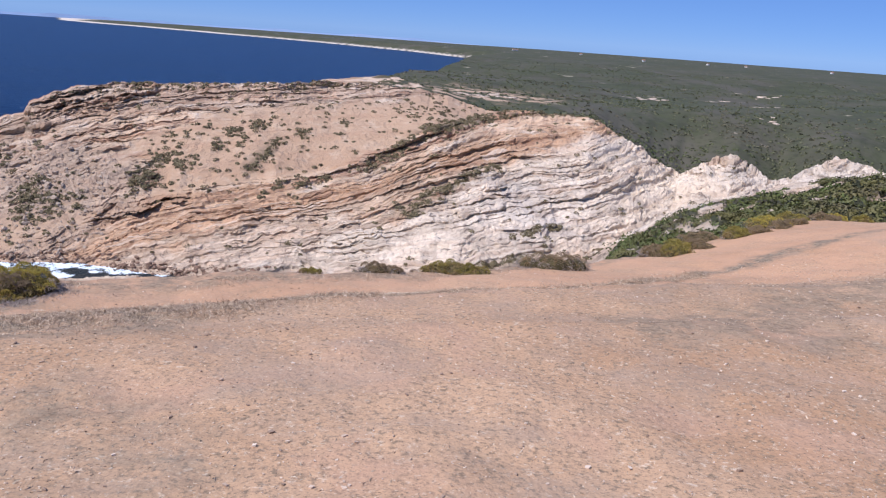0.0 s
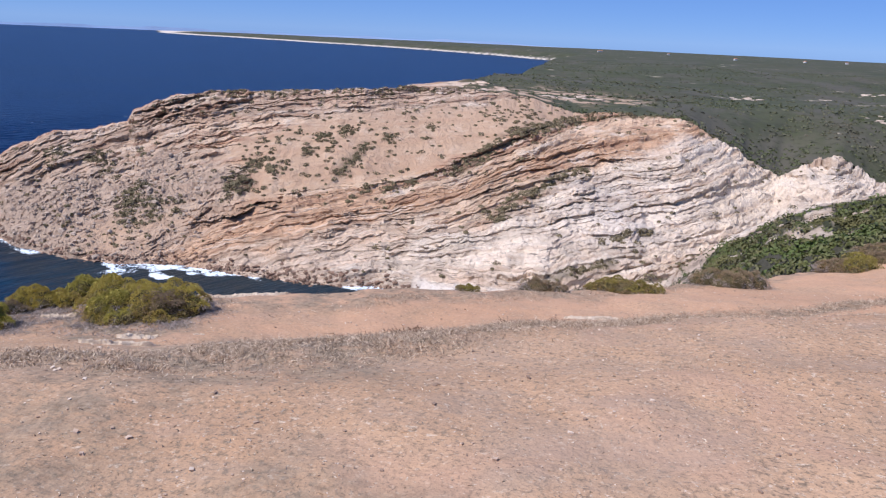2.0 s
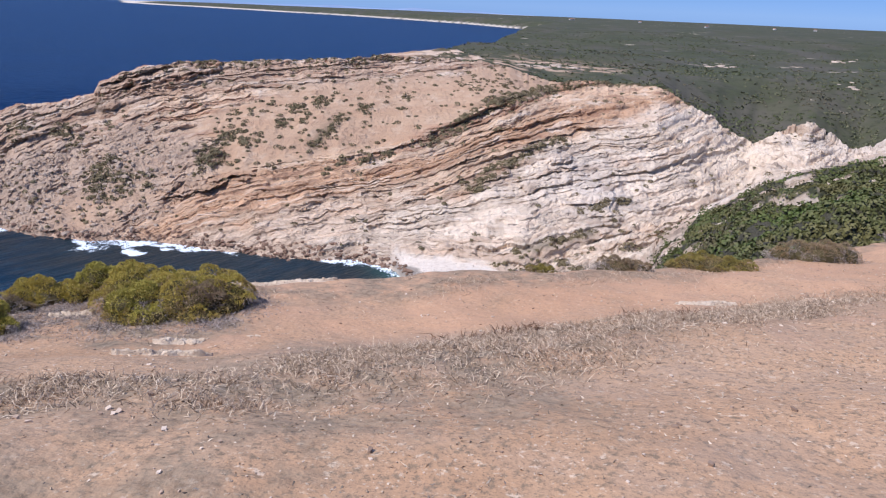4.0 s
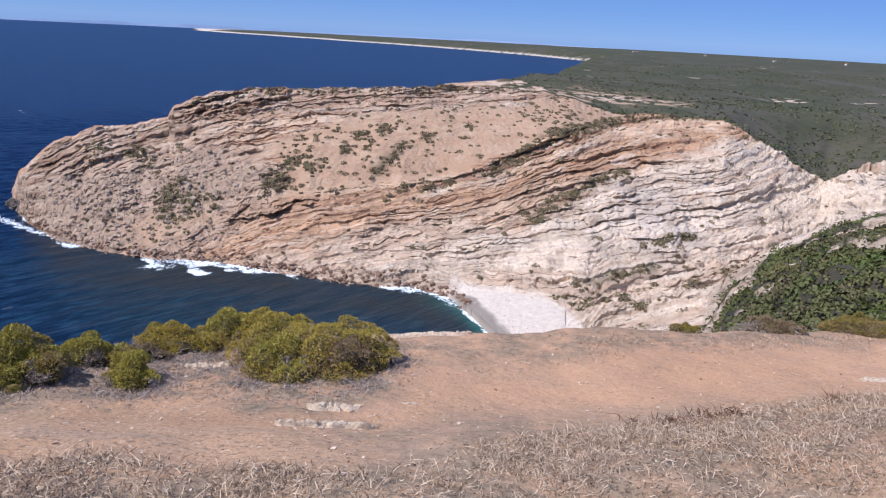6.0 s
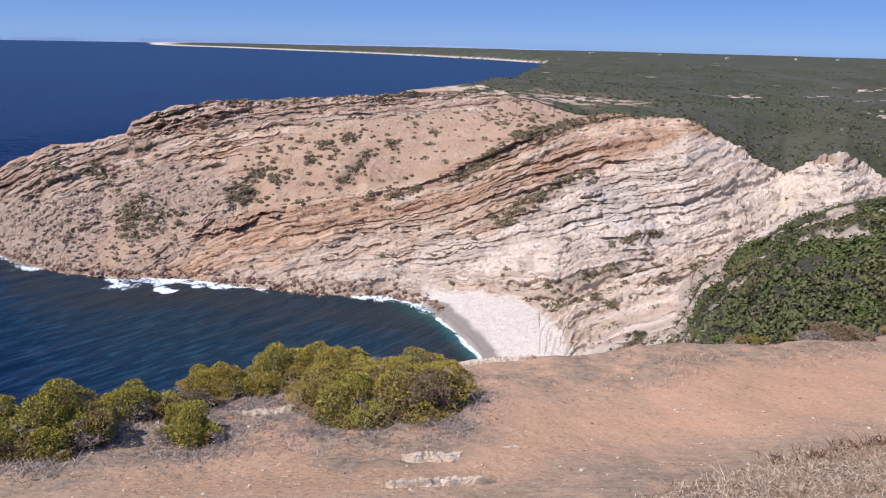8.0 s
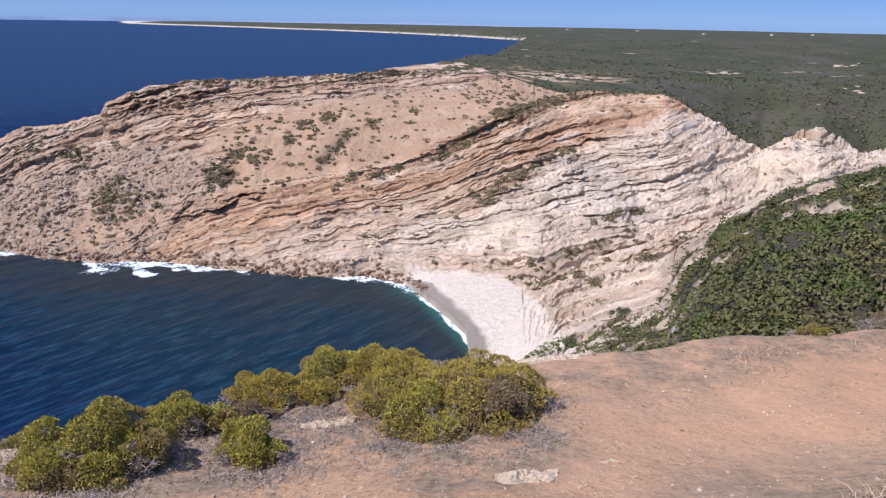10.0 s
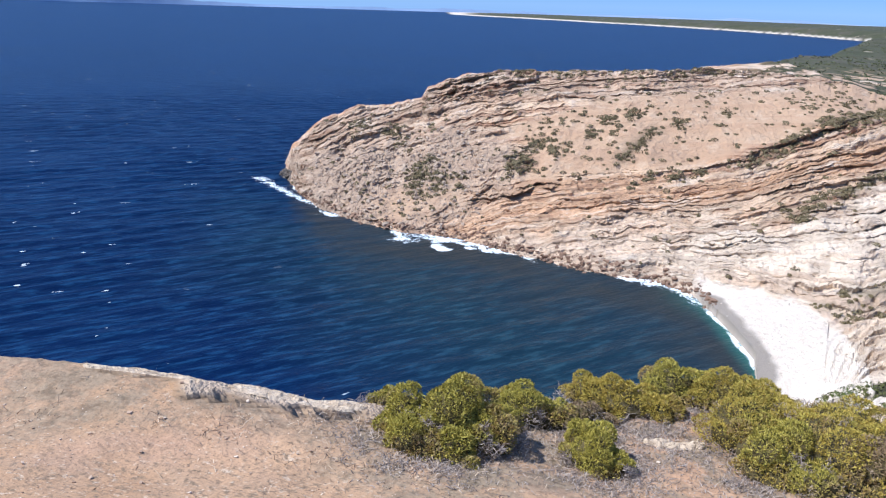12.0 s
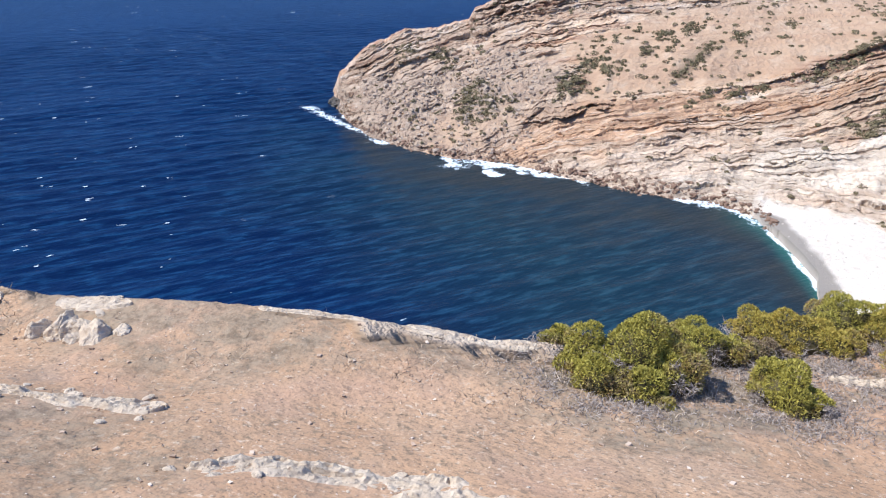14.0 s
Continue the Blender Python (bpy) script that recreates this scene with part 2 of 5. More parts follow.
# heights of two beds of the tilted series, the uppermost and one low in the pale limestone
BED_HIGH = [(-45, -16), (-28.2, 1.9), (-24.6, 5.9), (-21.8, 10.2), (-17.6, 13.4), (-13.4, 15.6), (-9.2, 18.2), (-7, 19), (-4.85, 21.5), (-2.7, 25), (-0.65, 28.2), (1.5, 30.4), (3.6, 31.8), (9.7, 37), (14, 40), (25, 46), (45, 56)]
BED_LOW = [(-45, -24), (-28, -6), (-22.8, -1.7), (-16, 3.3), (-11.8, 5.1), (-8.3, 6.5), (-6.6, 7.2), (-3.5, 8.8), (-1.75, 10), (3.9, 12.5), (6.4, 13.3), (10.1, 14.1), (13.4, 14.8), (17.6, 15.5), (20.5, 16.5), (23.2, 18), (30, 22), (45, 30)]
WHITE_TOP = [(-26, -0.1), (-22.8, 0.044), (-19.9, 0.11), (-17, 0.163), (-14.4, 0.21), (-11.8, 0.225), (-9.2, 0.25), (-4.8, 0.25), (-2.2, 0.27), (-0.5, 0.357), (2, 0.434), (5, 0.515), (7, 0.572), (8.6, 0.632), (10.9, 0.772), (11.9, 0.84), (13.5, 1.0), (15, 1.3), (45, 3)]
SCREE_TOP = [(-30, 0.38), (-24.7, 0.44), (-22.3, 0.52), (-20.3, 0.62), (-18.2, 0.69), (-16.2, 0.71), (-12.5, 0.74), (-9.1, 0.75), (-6.6, 0.79), (-3.2, 0.83), (-0.7, 0.95), (2, 1.1)]
SAND_TOP = [(-9, 172), (-6.5, 171), (-3.5, 166), (-0.3, 160), (1.9, 151), (3.4, 136), (4.5, 118), (6, 100)]
# strips of growth that follow the ledges: bearing and range of both ends, width, density
SEAMS = [(-4.85, 221, -1.9, 235, 2.6, 0.8), (-1.9, 235, 1.04, 251, 2.6, 0.9), (1.04, 251, 3.97, 277, 3.2, 0.9), (3.97, 277, 8.5, 286, 3.4, 0.8), (8.5, 286, 11.4, 286, 3.0, 0.6), (-1.6, 195, -0.5, 207, 1.8, 0.7), (-0.5, 207, 2.0, 215, 1.8, 1.0), (2.0, 215, 4.8, 229.5, 1.9, 1.0), (6.6, 189.5, 10.2, 204, 1.2, 0.8), (0.6, 162, 3.2, 168, 2.0, 0.5), (3.2, 168, 7.4, 181.5, 1.6, 0.7), (-13.8, 219, -11.7, 232, 2.0, 0.8), (-2.7, 200, -1.4, 195, 1.6, 0.5)]
CAP_CLIMB = [(-45, -34), (-40, -22), (-36, -13), (-33.7, -7.5), (-29.6, -3), (-28, -1), (-24.75, 2.9), (-21.3, 5.6), (-17.3, 7.6), (-13.5, 9), (-6, 11.5), (0, 13), (10, 17)]
HOLLOWS = [(4.9, 213, 1.3, 3.0), (-8.2, 193, 0.9, 1.6), (7.6, 214, 1.6, 2.0), (-22.5, 246, 1.4, 2.6), (-21.4, 241, 1.2, 2.2), (12.0, 246, 1.8, 2.2), (5.9, 238, 2.2, 3.2), (-9.9, 197, 1.2, 1.6), (-9.2, 195, 1.0, 1.4), (11.2, 262, 3.0, 2.0), (-5.9, 204, 1.2, 2.2), (-27.6, 246, 3.0, 2.2), (-24.6, 250, 3.4, 1.8), (9.0, 250, 4.0, 1.6), (7.6, 268, 3.0, 1.5)]


def eased(az, table):
    """As along(), with the corners rounded off."""
    return (along(az - 1.5, table) + along(az - 0.5, table) + along(az + 0.5, table) + along(az + 1.5, table)) / 4


def seam_of(az, r):
    """How much growth clings to the ledges at a place."""
    x, most = az * 4.0, 0.0
    for a0, r0, a1, r1, wide, much in SEAMS:
        dx, dr = (a1 - a0) * 4.0, r1 - r0
        t = np.clip(((x - a0 * 4.0) * dx + (r - r0) * dr) / (dx * dx + dr * dr), 0, 1)
        gap = np.hypot(x - a0 * 4.0 - t * dx, r - r0 - t * dr)
        most = np.maximum(most, much * np.exp(-((gap / wide) ** 2)))
    return most


def cliff_top(x, y):
    """The trodden ground that the walk crosses: a slope, a low bank, then a terrace out to the edge."""
    q = y - 0.22 * x
    q = q - np.interp(x, [-3.5, -1, 3], [0, 0.7, 0.9]) * smooth(6.5, 8.0, q) * (1 - smooth(9.2, 11.2, q))
    z = np.interp(q, [-60, -8, 0, 4, 6, 7.2, 8.2, 8.9, 9.6, 11, 13, 17, 30, 60], [64, 59.3, 58.5, 58.05, 57.87, 57.55, 57.2, 56.92, 56.76, 56.57, 56.2, 55.3, 52.3, 46])
    z = z + 0.36 * smooth(8.2, 9.6, q) * smooth(-7.0, -10.5, x) + 0.85 * smooth(3, 11, x) * smooth(8, 15, y)
    return z + 0.12 * rough(x * 0.35, y * 0.35, 3, 0.5, 5) + 0.05 * rough(x * 1.7, y * 1.7, 3, 0.5, 9) + 0.006 * rough(x * 5, y * 5, 2, 0.5, 11)


def blocks(bed, lateral, wide, seed):
    """Beds broken by upright joints into blocks: how far each block juts (0 to 1), and the place within its bed."""
    k = np.floor(bed)
    ki = k.astype(np.int64)
    span = wide * (0.5 + lattice(ki, ki * 0, seed))
    b = np.floor(lateral / span + 9.7 * lattice(ki, ki * 0 + 5, seed))
    f = lateral / span + 9.7 * lattice(ki, ki * 0 + 5, seed) - b
    here, there = lattice(ki, b.astype(np.int64), seed + 1), lattice(ki, b.astype(np.int64) + 1, seed + 1)
    return here + (there - here) * smooth(0.88, 1.0, f), bed - k


def land(x, y):
    """Height of the land, how far its beds jut out, and its masks, at places x, y (arrays)."""
    az, r = np.degrees(np.arctan2(x, y)), np.hypot(x, y)
    wob = rough(x * 0.02, y * 0.02, 3, 0.5, 3)
    edge = along(az, EDGE) + 0.12 * rough(x * 1.1, y * 1.1, 3, 0.6, 21)
    top = cliff_top(x, y)
    edge_z = cliff_top(x * edge / np.maximum(r, 0.1), y * edge / np.maximum(r, 0.1))
    out = r - edge
    sea_cliff = edge_z + np.interp(out, [0, 0.5, 1.4, 6, 14, 28, 42, 60, 120], [0, -0.4, -2.4, -12, -31, -55, -60, -63, -64])
    # the flank that runs down from the cliff top to the gully, eastwards of the cove
    spur_r, spur_z = along(az, SPUR_R), along(az, SPUR_Z) + 1.6 * rough(x * 0.06, y * 0.06, 4, 0.6, 31)
    f = np.clip(out / (spur_r - edge), 0, 1)
    sight = 59.4 - np.tan(np.radians(along(az, [(0, 22.5), (11, 22.5), (14, 21), (40, 20)]))) * r
    flank = edge_z + (spur_z - edge_z) * (f ** 0.6)
    cap = sight + smooth(45, 125, r) * 40
    flank = np.minimum(flank, np.maximum(cap, np.minimum(spur_z, flank) * 0 + spur_z - 6))
    flank = flank + smooth(30, 60, r) * (2.2 * rough(x * 0.09, y * 0.09, 5, 0.66, 33) + 0.8 * rough(x * 0.5, y * 0.5, 3, 0.7, 34))
    east = smooth(-0.5, 5.0, az) * (1 - smooth(150, 170, np.abs(az)))
    near = sea_cliff * (1 - east) + flank * east
    near = np.where(out < 0, top, near)
    # the headland across the cove
    shore = along(az, SHORE) + 3.0 * rough(x * 0.12, y * 0.12, 4, 0.6, 41) * smooth(-4, -10, az)
    toe = shore + (along(az, TOE) - shore) * smooth(-11, -7, az)
    toe_z = along(az, [(-9, 0.3), (-5, 2.5), (2, 4.5), (6, 5.5), (12, 8), (20, 9), (40, 10)])
    ridge_r, ridge_z = along(az, RIDGE_R), along(az, RIDGE_Z) - 0.6 * smooth(-29, -27, az) * (1 - smooth(-10, -6, az))
    v = (r - toe) / np.maximum(ridge_r - toe, 6)
    vc = np.clip(v, 0, 1)
    face = toe_z + (ridge_z - toe_z) * vc + 0.8 * rough(az * 1.3, az * 0.0, 4, 0.68, 45) * smooth(0.82, 1.0, vc) + smooth(13, 18, az) * 0.8 * rough(az * 1.6, az * 0.0, 4, 0.6, 46) * smooth(0.6, 1.0, vc)
    ridge_z = ridge_z + smooth(13, 18, az) * 0.8 * rough(az * 1.6, az * 0.0, 4, 0.6, 46) + 0.8 * rough(az * 1.3, az * 0.0, 4, 0.68, 45)
    gully_t = np.clip((r - spur_r) / np.maximum(toe - spur_r, 5), 0, 1)
    gully = spur_z + (toe_z - 0.5 - spur_z) * smooth(0, 0.75, gully_t)
    lateral = np.radians(az) * 235
    face = face + 4.0 * rough(lateral * 0.028, r * 0.02, 3, 0.5, 51) * np.sin(np.pi * vc) + np.sin(np.pi * vc) * along(az, [(-38, -0.5), (-30, 0.5), (-20, 1.0), (-5, 1.5), (10, 0.5)])
    # bedding: lower beds follow the foot of the bare slope, cap beds follow the crest
    base = np.where((r < toe) & (az > 0.5), np.where(r < spur_r, flank, gully), np.where(r < toe, face + 0.35 * (r - toe), face))
    warp = 0.014 * rough(lateral * 0.05, r * 0.05, 3, 0.5, 61)
    beds_top = along(az, BEDS_TOP) + warp
    below = beds_top - v
    lower = smooth(-0.01, 0.01, below)
    high, low = eased(az, BED_HIGH) + 25 * warp, eased(az, BED_LOW) + 25 * warp
    s = np.where(below > 0, 21.0 * (high - base) / (high - low), 1.15 * (base - eased(az, CAP_CLIMB) + 40 * warp) + 200)
    s = s + 0.24 * np.maximum(0, toe - r) * smooth(0, 4, az)
    w = 1.75
    sw = s + 1.6 * value_noise(s * 0.21, lateral * 0.008, 71) + 1.0 * value_noise(s * 0.8, lateral * 0.012, 72)
    broken = rough(lateral * 0.09, s * 0.45, 4, 0.65, 75)
    broken = broken * np.where(s > 150, 2.2, 1.0)
    jut, q = blocks(sw / w + 0.13 * broken, lateral + 3.0 * broken, 11.0, 401)
    jut2, q2 = blocks(sw / 0.8 + 0.25 * broken, lateral + 2.0 * broken, 6.0, 402)
    jut3, q3 = blocks(sw / 6.5 + 0.08 * broken, lateral + 6.0 * broken, 34.0, 403)
    hard = smooth(0.06, 0.16, q) * (1 - smooth(0.80, 0.98, q))
    hard2 = smooth(0.06, 0.2, q2) * (1 - smooth(0.72, 0.98, q2))
    scree = smooth(0.0, 0.05, -below) * (1 - smooth(0.0, 0.10, vc - along(az, SCREE_TOP) + 0.12 * rough(lateral * 0.05, r * 0.04, 3, 0.6, 81))) * smooth(-31.5, -26, az + 20 * wob + 8 * rough(x * 0.06, y * 0.06, 3, 0.6, 84))
    talus = smooth(-38, -36.5, az) * (1 - smooth(-31, -23, az + 14 * wob + 7 * rough(x * 0.07, y * 0.07, 3, 0.6, 86))) * (1 - smooth(0.55, 0.75, vc))
    crag = np.clip(1 - 0.96 * scree - talus * 0.75, 0, 1) * np.where(az > 1, 1.0, smooth(0.0, 0.04, vc)) * (v <= 1.02)
    calm = 0.45 + 0.8 * smooth(-0.22, 0.25, rough(lateral * 0.022, s * 0.07, 3, 0.55, 74))
    flat = (1 - 0.25 * smooth(0.06, 0.2, below) * smooth(-22, -10, az)) * (0.75 + 0.25 * np.maximum(smooth(0.0, 0.24, v), smooth(-9, -12, az)))
    smoother = 1 - 0.55 * smooth(0.13, 0.02, below) * (below > 0) * smooth(2, -4, az)
    push = crag * calm * flat * smoother * np.where(below > 0, along(az, [(-26, 0.5), (-8, 0.55), (-2, 0.85), (4, 1.0)]), 1.0) * (2.3 * (hard * jut - 0.35) + 1.7 * (hard2 * jut2 - 0.3) + 2.2 * (jut3 - 0.5) + 1.3 * rough(lateral * 0.10, s * 0.7, 5, 0.68, 77) + 0.8 * rough(lateral * 0.45, s * 0.9, 4, 0.7, 88) + 2.4 * (s > 150) * smooth(-2, -10, az) * rough(lateral * 0.22, s * 0.4, 5, 0.72, 89)) + 0.35 * (1 - crag) * rough(x * 0.6, y * 0.6, 3, 0.7, 83)
    for h_az, h_r, wide, deep in HOLLOWS:
        push = push - deep * np.exp(-(((az - h_az) * 4.1 / wide) ** 2) - ((r - h_r) / (wide * 0.9)) ** 2)
    face = face + crag * (0.25 * (hard - 0.5) + 1.1 * (jut3 - 0.5) + 0.5 * (jut - 0.5) + 0.7 * rough(x * 0.22, y * 0.22, 4, 0.7, 82)) + talus * 1.3 * rough(x * 0.35, y * 0.35, 4, 0.7, 78) + crag * (1 - flat) * 1.2 * rough(x * 0.3, y * 0.3, 4, 0.7, 85)
    slide = lateral + 0.25 * (r - 230) * np.sign(lateral + 30)
    face = face + scree * 0.5 * rough(slide * 0.16, r * 0.03, 4, 0.6, 79) + 0.3 * rough(x * 0.2, y * 0.2, 4, 0.6, 80)
    shelf = 1.3 * (hard * jut - 0.35) + 0.7 * (hard2 * jut2 - 0.3) + 1.2 * (jut3 - 0.5)
    face = face + smooth(12.5, 16, az) * crag * (1.5 * (hard * jut - 0.35) + 1.2 * (jut3 - 0.5) + 1.6 * rough(x * 0.16, y * 0.16, 5, 0.7, 87))
    gully = gully + 1.8 * rough(x * 0.16, y * 0.16, 5, 0.68, 85) * smooth(0.05, 0.3, gully_t) * smooth(0.5, 3, az)
    gully = gully + 0.7 * shelf * smooth(0.05, 0.2, gully_t) * (az > 1)
    near = near + shelf * 0.5 * smooth(80, 110, r) * east * (out > 0)
    # behind the ridge
    back = np.interp(r, [300, 420, 800, 2000, 3500, 4900], [36, 34, 32, 23, 12, 4.5]) + 8 * rough(x * 0.006, y * 0.006, 4, 0.5, 91) * (1 - smooth(900, 2500, r)) + 3.5 * rough(x * 0.0016, y * 0.0016, 4, 0.5, 92)
    back = back + (4.2 + 3.0 * rough(x * 0.08, y * 0.08, 4, 0.65, 96)) * smooth(312, 334, r) * (1 - smooth(350, 420, r)) * smooth(-10.6, -5.0, az) * (1 - smooth(-3.5, 1.5, az))
    behind = ridge_z + (back - ridge_z) * smooth(ridge_r + 2, ridge_r + 100, r) - 1.2 * smooth(0, 8, r - ridge_r) * (1 - smooth(10, 60, r - ridge_r))
    coast = np.interp(r, [p[0] for p in COAST], [p[1] for p in COAST]) + 0.5 * rough(r * 0.01, r * 0.003, 3, 0.5, 95)
    brink = np.where(r < 300, -60.0, coast)
    fall = smooth(0, 1, (az - brink) * np.minimum(r, 900) * 0.0175 / np.interp(r, [300, 420, 900, 2100, 4900], [16, 20, 45, 60, 130]))
    behind = -6 + (behind + 6) * np.where(r > ridge_r + 14, fall, 1)
    west = smooth(-9.8, -12.2, az)  # the headland's seaward back
    seaward = ridge_z * (1 - smooth(6, 60, r - ridge_r)) - 8 * smooth(20, 60, r - ridge_r)
    behind = np.where(r < 1500, behind * (1 - west) + seaward * west, behind)
    far = np.where(v <= 1, face, behind)
    # sea floor and beach in front of the shore
    floor = np.interp(r - shore, [-60, -25, -10, -3, 0], [-9, -5, -2.2, -0.7, 0.1])
    beach = toe_z * np.clip(smooth(-48, -2, r - toe), 0, 1) ** 0.7
    floor = np.where((az > -8) & (r > shore - 1), np.maximum(floor, beach), floor)
    floor = np.where((az > -3.4) & (r > 80), np.maximum(beach, -0.5), floor)
    far = np.where(r < toe, floor, far)
    far = np.where((az < -38.8) & (r < 1500), -9.0, far)
    # join the near side and the far side
    z_east = np.where(r <= spur_r, near, np.where(r < toe, gully, far))
    z_west = np.maximum(np.where(r > 118, -99, near), np.where(r > 60, far, -99))
    e = smooth(-0.8, 2.5, az)
    z = z_west * (1 - e) + z_east * e
    z = np.where((az > 60) | ((az < -75) & (r < 1500)), np.where(out < 0, top, sea_cliff * (1 - east) + flank * east), z)
    push = push * ((r > np.where(az > 1, 92, toe)) & (v < 1.05) & (az > -41) & (az < 45))
    # masks
    sand = smooth(-1.0, 0.2, z) * smooth(-8.6, -7.4, az) * smooth(1.5, -3.0, r - along(az, SAND_TOP) + 6 * rough(x * 0.09, y * 0.09, 5, 0.7, 99)) * (r > 90) * (az < 8)
    push = push * (1 - np.clip(sand, 0, 1)) * (0.35 + 0.65 * smooth(-38.4, -37.0, az))
    far_side = (r > 110) & (az < 60) & (az > -42)
    rock = (far_side & (v <= 1.03)).astype(float)
    scrub = ((v > 1.0) & far_side) * smooth(2, 14, r - ridge_r + 10 * wob + 5 * smooth(1, 4, az) - 14 * (1 - smooth(-5, 2, az))) * np.where(r < 430, smooth(-8.5, -3, az), 1)
    scrub = np.maximum(scrub, ((r > 1500) & (az < -39)).astype(float))
    crest = smooth(312, 318, r) * (1 - smooth(345, 372, r)) * smooth(-11, -10, az) * (1 - smooth(0, 7, az))
    pale = np.maximum(crest, 0.9 * smooth(330, 345, r) * (1 - smooth(400, 440, r)) * smooth(-3, 1, az) * (1 - smooth(8, 10, az))) * smooth(0.0, 0.14, rough(x * 0.11, y * 0.11, 4, 0.7, 97))
    scrub = scrub * (1 - pale)
    flank_m = ((r > edge + 0.8) & (r < spur_r + 3) & (az > 0) & (az < 170)).astype(float)
    bare = smooth(0.0, 0.10, rough(x * 0.22, y * 0.22, 4, 0.65, 98) + along(az, [(0, 0.0), (6, 0.12), (12, 0.11), (16, 0.03), (22, -0.10), (30, -0.2)])) * smooth(76, 100, r)
    scrub = np.maximum(scrub, flank_m * (1 - bare))
    seam = seam_of(az, r) * smooth(-0.25, 0.15, rough(x * 0.25, y * 0.25, 4, 0.7, 101))
    scrub = np.maximum(scrub, 0.75 * seam * rock)
    rock = np.maximum(np.maximum(rock, pale), flank_m)
    rock = np.maximum(rock, ((out > 0.05) & (r < 110) & (az < 0)).astype(float))
    rock = np.maximum(rock, ((az > -42) & (az < -3) & (r > 200) & (r < 1500)).astype(float))
    sand = np.maximum(sand, 0.75 * (r > 1800) * smooth(0.0, 0.5, z) * (1 - smooth(2.2, 5.0, z)) * (az < 3))
    white = smooth(-0.035, 0.05, along(az, WHITE_TOP) - v + 0.05 * wob + 0.05 * broken)
    white = np.where(flank_m > 0, 1.0, white * smooth(-31, -27, az) * along(az, [(-24, 0.95), (-8, 1.0), (-2, 1.0)]))
    lip = smooth(-0.3, -0.12, out + 0.25 * rough(x * 2.5, y * 2.5, 3, 0.6, 141)) * (r < 60) * smooth(-40, -46, az) * (az > -100) * smooth(-0.18, 0.05, rough(x * 0.9, y * 0.9, 3, 0.6, 142))
    rock, white = np.maximum(rock, lip), np.maximum(np.maximum(white, lip), 0.8 * pale)
    return z, push, rock, np.clip(scrub, 0, 1), np.clip(sand, 0, 1), np.clip(white, 0, 1), s, sw / w, scree * rock, talus * rock, out, v


def bed_colours(s, sw, white, scree, talus, v, x, y):
    """The tint of each bed: cream, ochre and rust, paler in the lower limestone, dark in the partings with their shade
    painted in.
    """
    a, b, c = value_noise(s * 0.55, s * 0.0, 111) + 0.5, value_noise(s * 1.7, s * 0.0, 112) + 0.5, value_noise(s * 0.16, s * 0.0, 113) + 0.5
    cream, ochre, rust = np.array([0.70, 0.52, 0.36]), np.array([0.56, 0.35, 0.21]), np.array([0.40, 0.21, 0.13])
    col = cream + (ochre - cream) * smooth(0.25, 0.75, a)[..., None]
    col = col + (rust - col) * (0.75 * smooth(0.42, 0.62, b) * smooth(0.25, 0.5, c) * (1 - 0.35 * white))[..., None]
    bearing = np.degrees(np.arctan2(x, y))
    col = col + (np.array([0.67, 0.42, 0.255]) - col) * ((0.35 + 0.4 * smooth(-8, -14, bearing)) * (s < 150) * (1 - white) * smooth(0.2, 0.7, c + 0.35 * smooth(-8, -14, bearing)))[..., None]
    brown = np.array([0.49, 0.365, 0.27])
    col = col + (brown - col) * (0.8 * np.maximum(smooth(0.72, 0.85, v), 0.8 * smooth(-22, -27, np.degrees(np.arctan2(x, y)))) * (s > 150) * (v < 1.04))[..., None]
    pale = np.array([0.83, 0.715, 0.575]) + (np.array([0.63, 0.495, 0.375]) - np.array([0.83, 0.715, 0.575])) * smooth(0.35, 0.8, b)[..., None]
    warm = smooth(0.0, 0.3, rough(x * 0.035, y * 0.035, 4, 0.6, 117))[..., None]
    pale = pale + (np.array([0.74, 0.50, 0.33]) - pale) * warm * 0.4 * smooth(4, -8, bearing)[..., None]
    cool = (smooth(-0.1, 0.2, v) * smooth(0, 7, bearing) * smooth(-0.3, 0.15, rough(x * 0.03, y * 0.03, 4, 0.6, 118)))[..., None]
    pale = pale + (np.array([0.62, 0.57, 0.51]) - pale) * cool * 0.7
    col = col + (pale - col) * (0.9 * white)[..., None]
    col = col + (np.array([0.53, 0.36, 0.235]) - col) * (0.85 * scree)[..., None]
    col = col + (np.array([0.45, 0.345, 0.26]) - col) * (0.85 * talus)[..., None]
    tint = blocks(sw + 0.13 * rough(np.arctan2(x, y) * 235 * 0.09, s * 0.45, 4, 0.65, 75), np.arctan2(x, y) * 235, 11.0, 405)[0]
    col = col * (1 + (1 - scree)[..., None] * (0.34 * (tint - 0.5))[..., None])
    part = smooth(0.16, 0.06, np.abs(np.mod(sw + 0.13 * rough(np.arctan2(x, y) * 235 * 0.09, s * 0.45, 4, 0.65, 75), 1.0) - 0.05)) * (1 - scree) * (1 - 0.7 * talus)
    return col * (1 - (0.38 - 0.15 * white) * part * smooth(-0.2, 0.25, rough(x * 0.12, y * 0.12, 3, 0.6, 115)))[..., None]


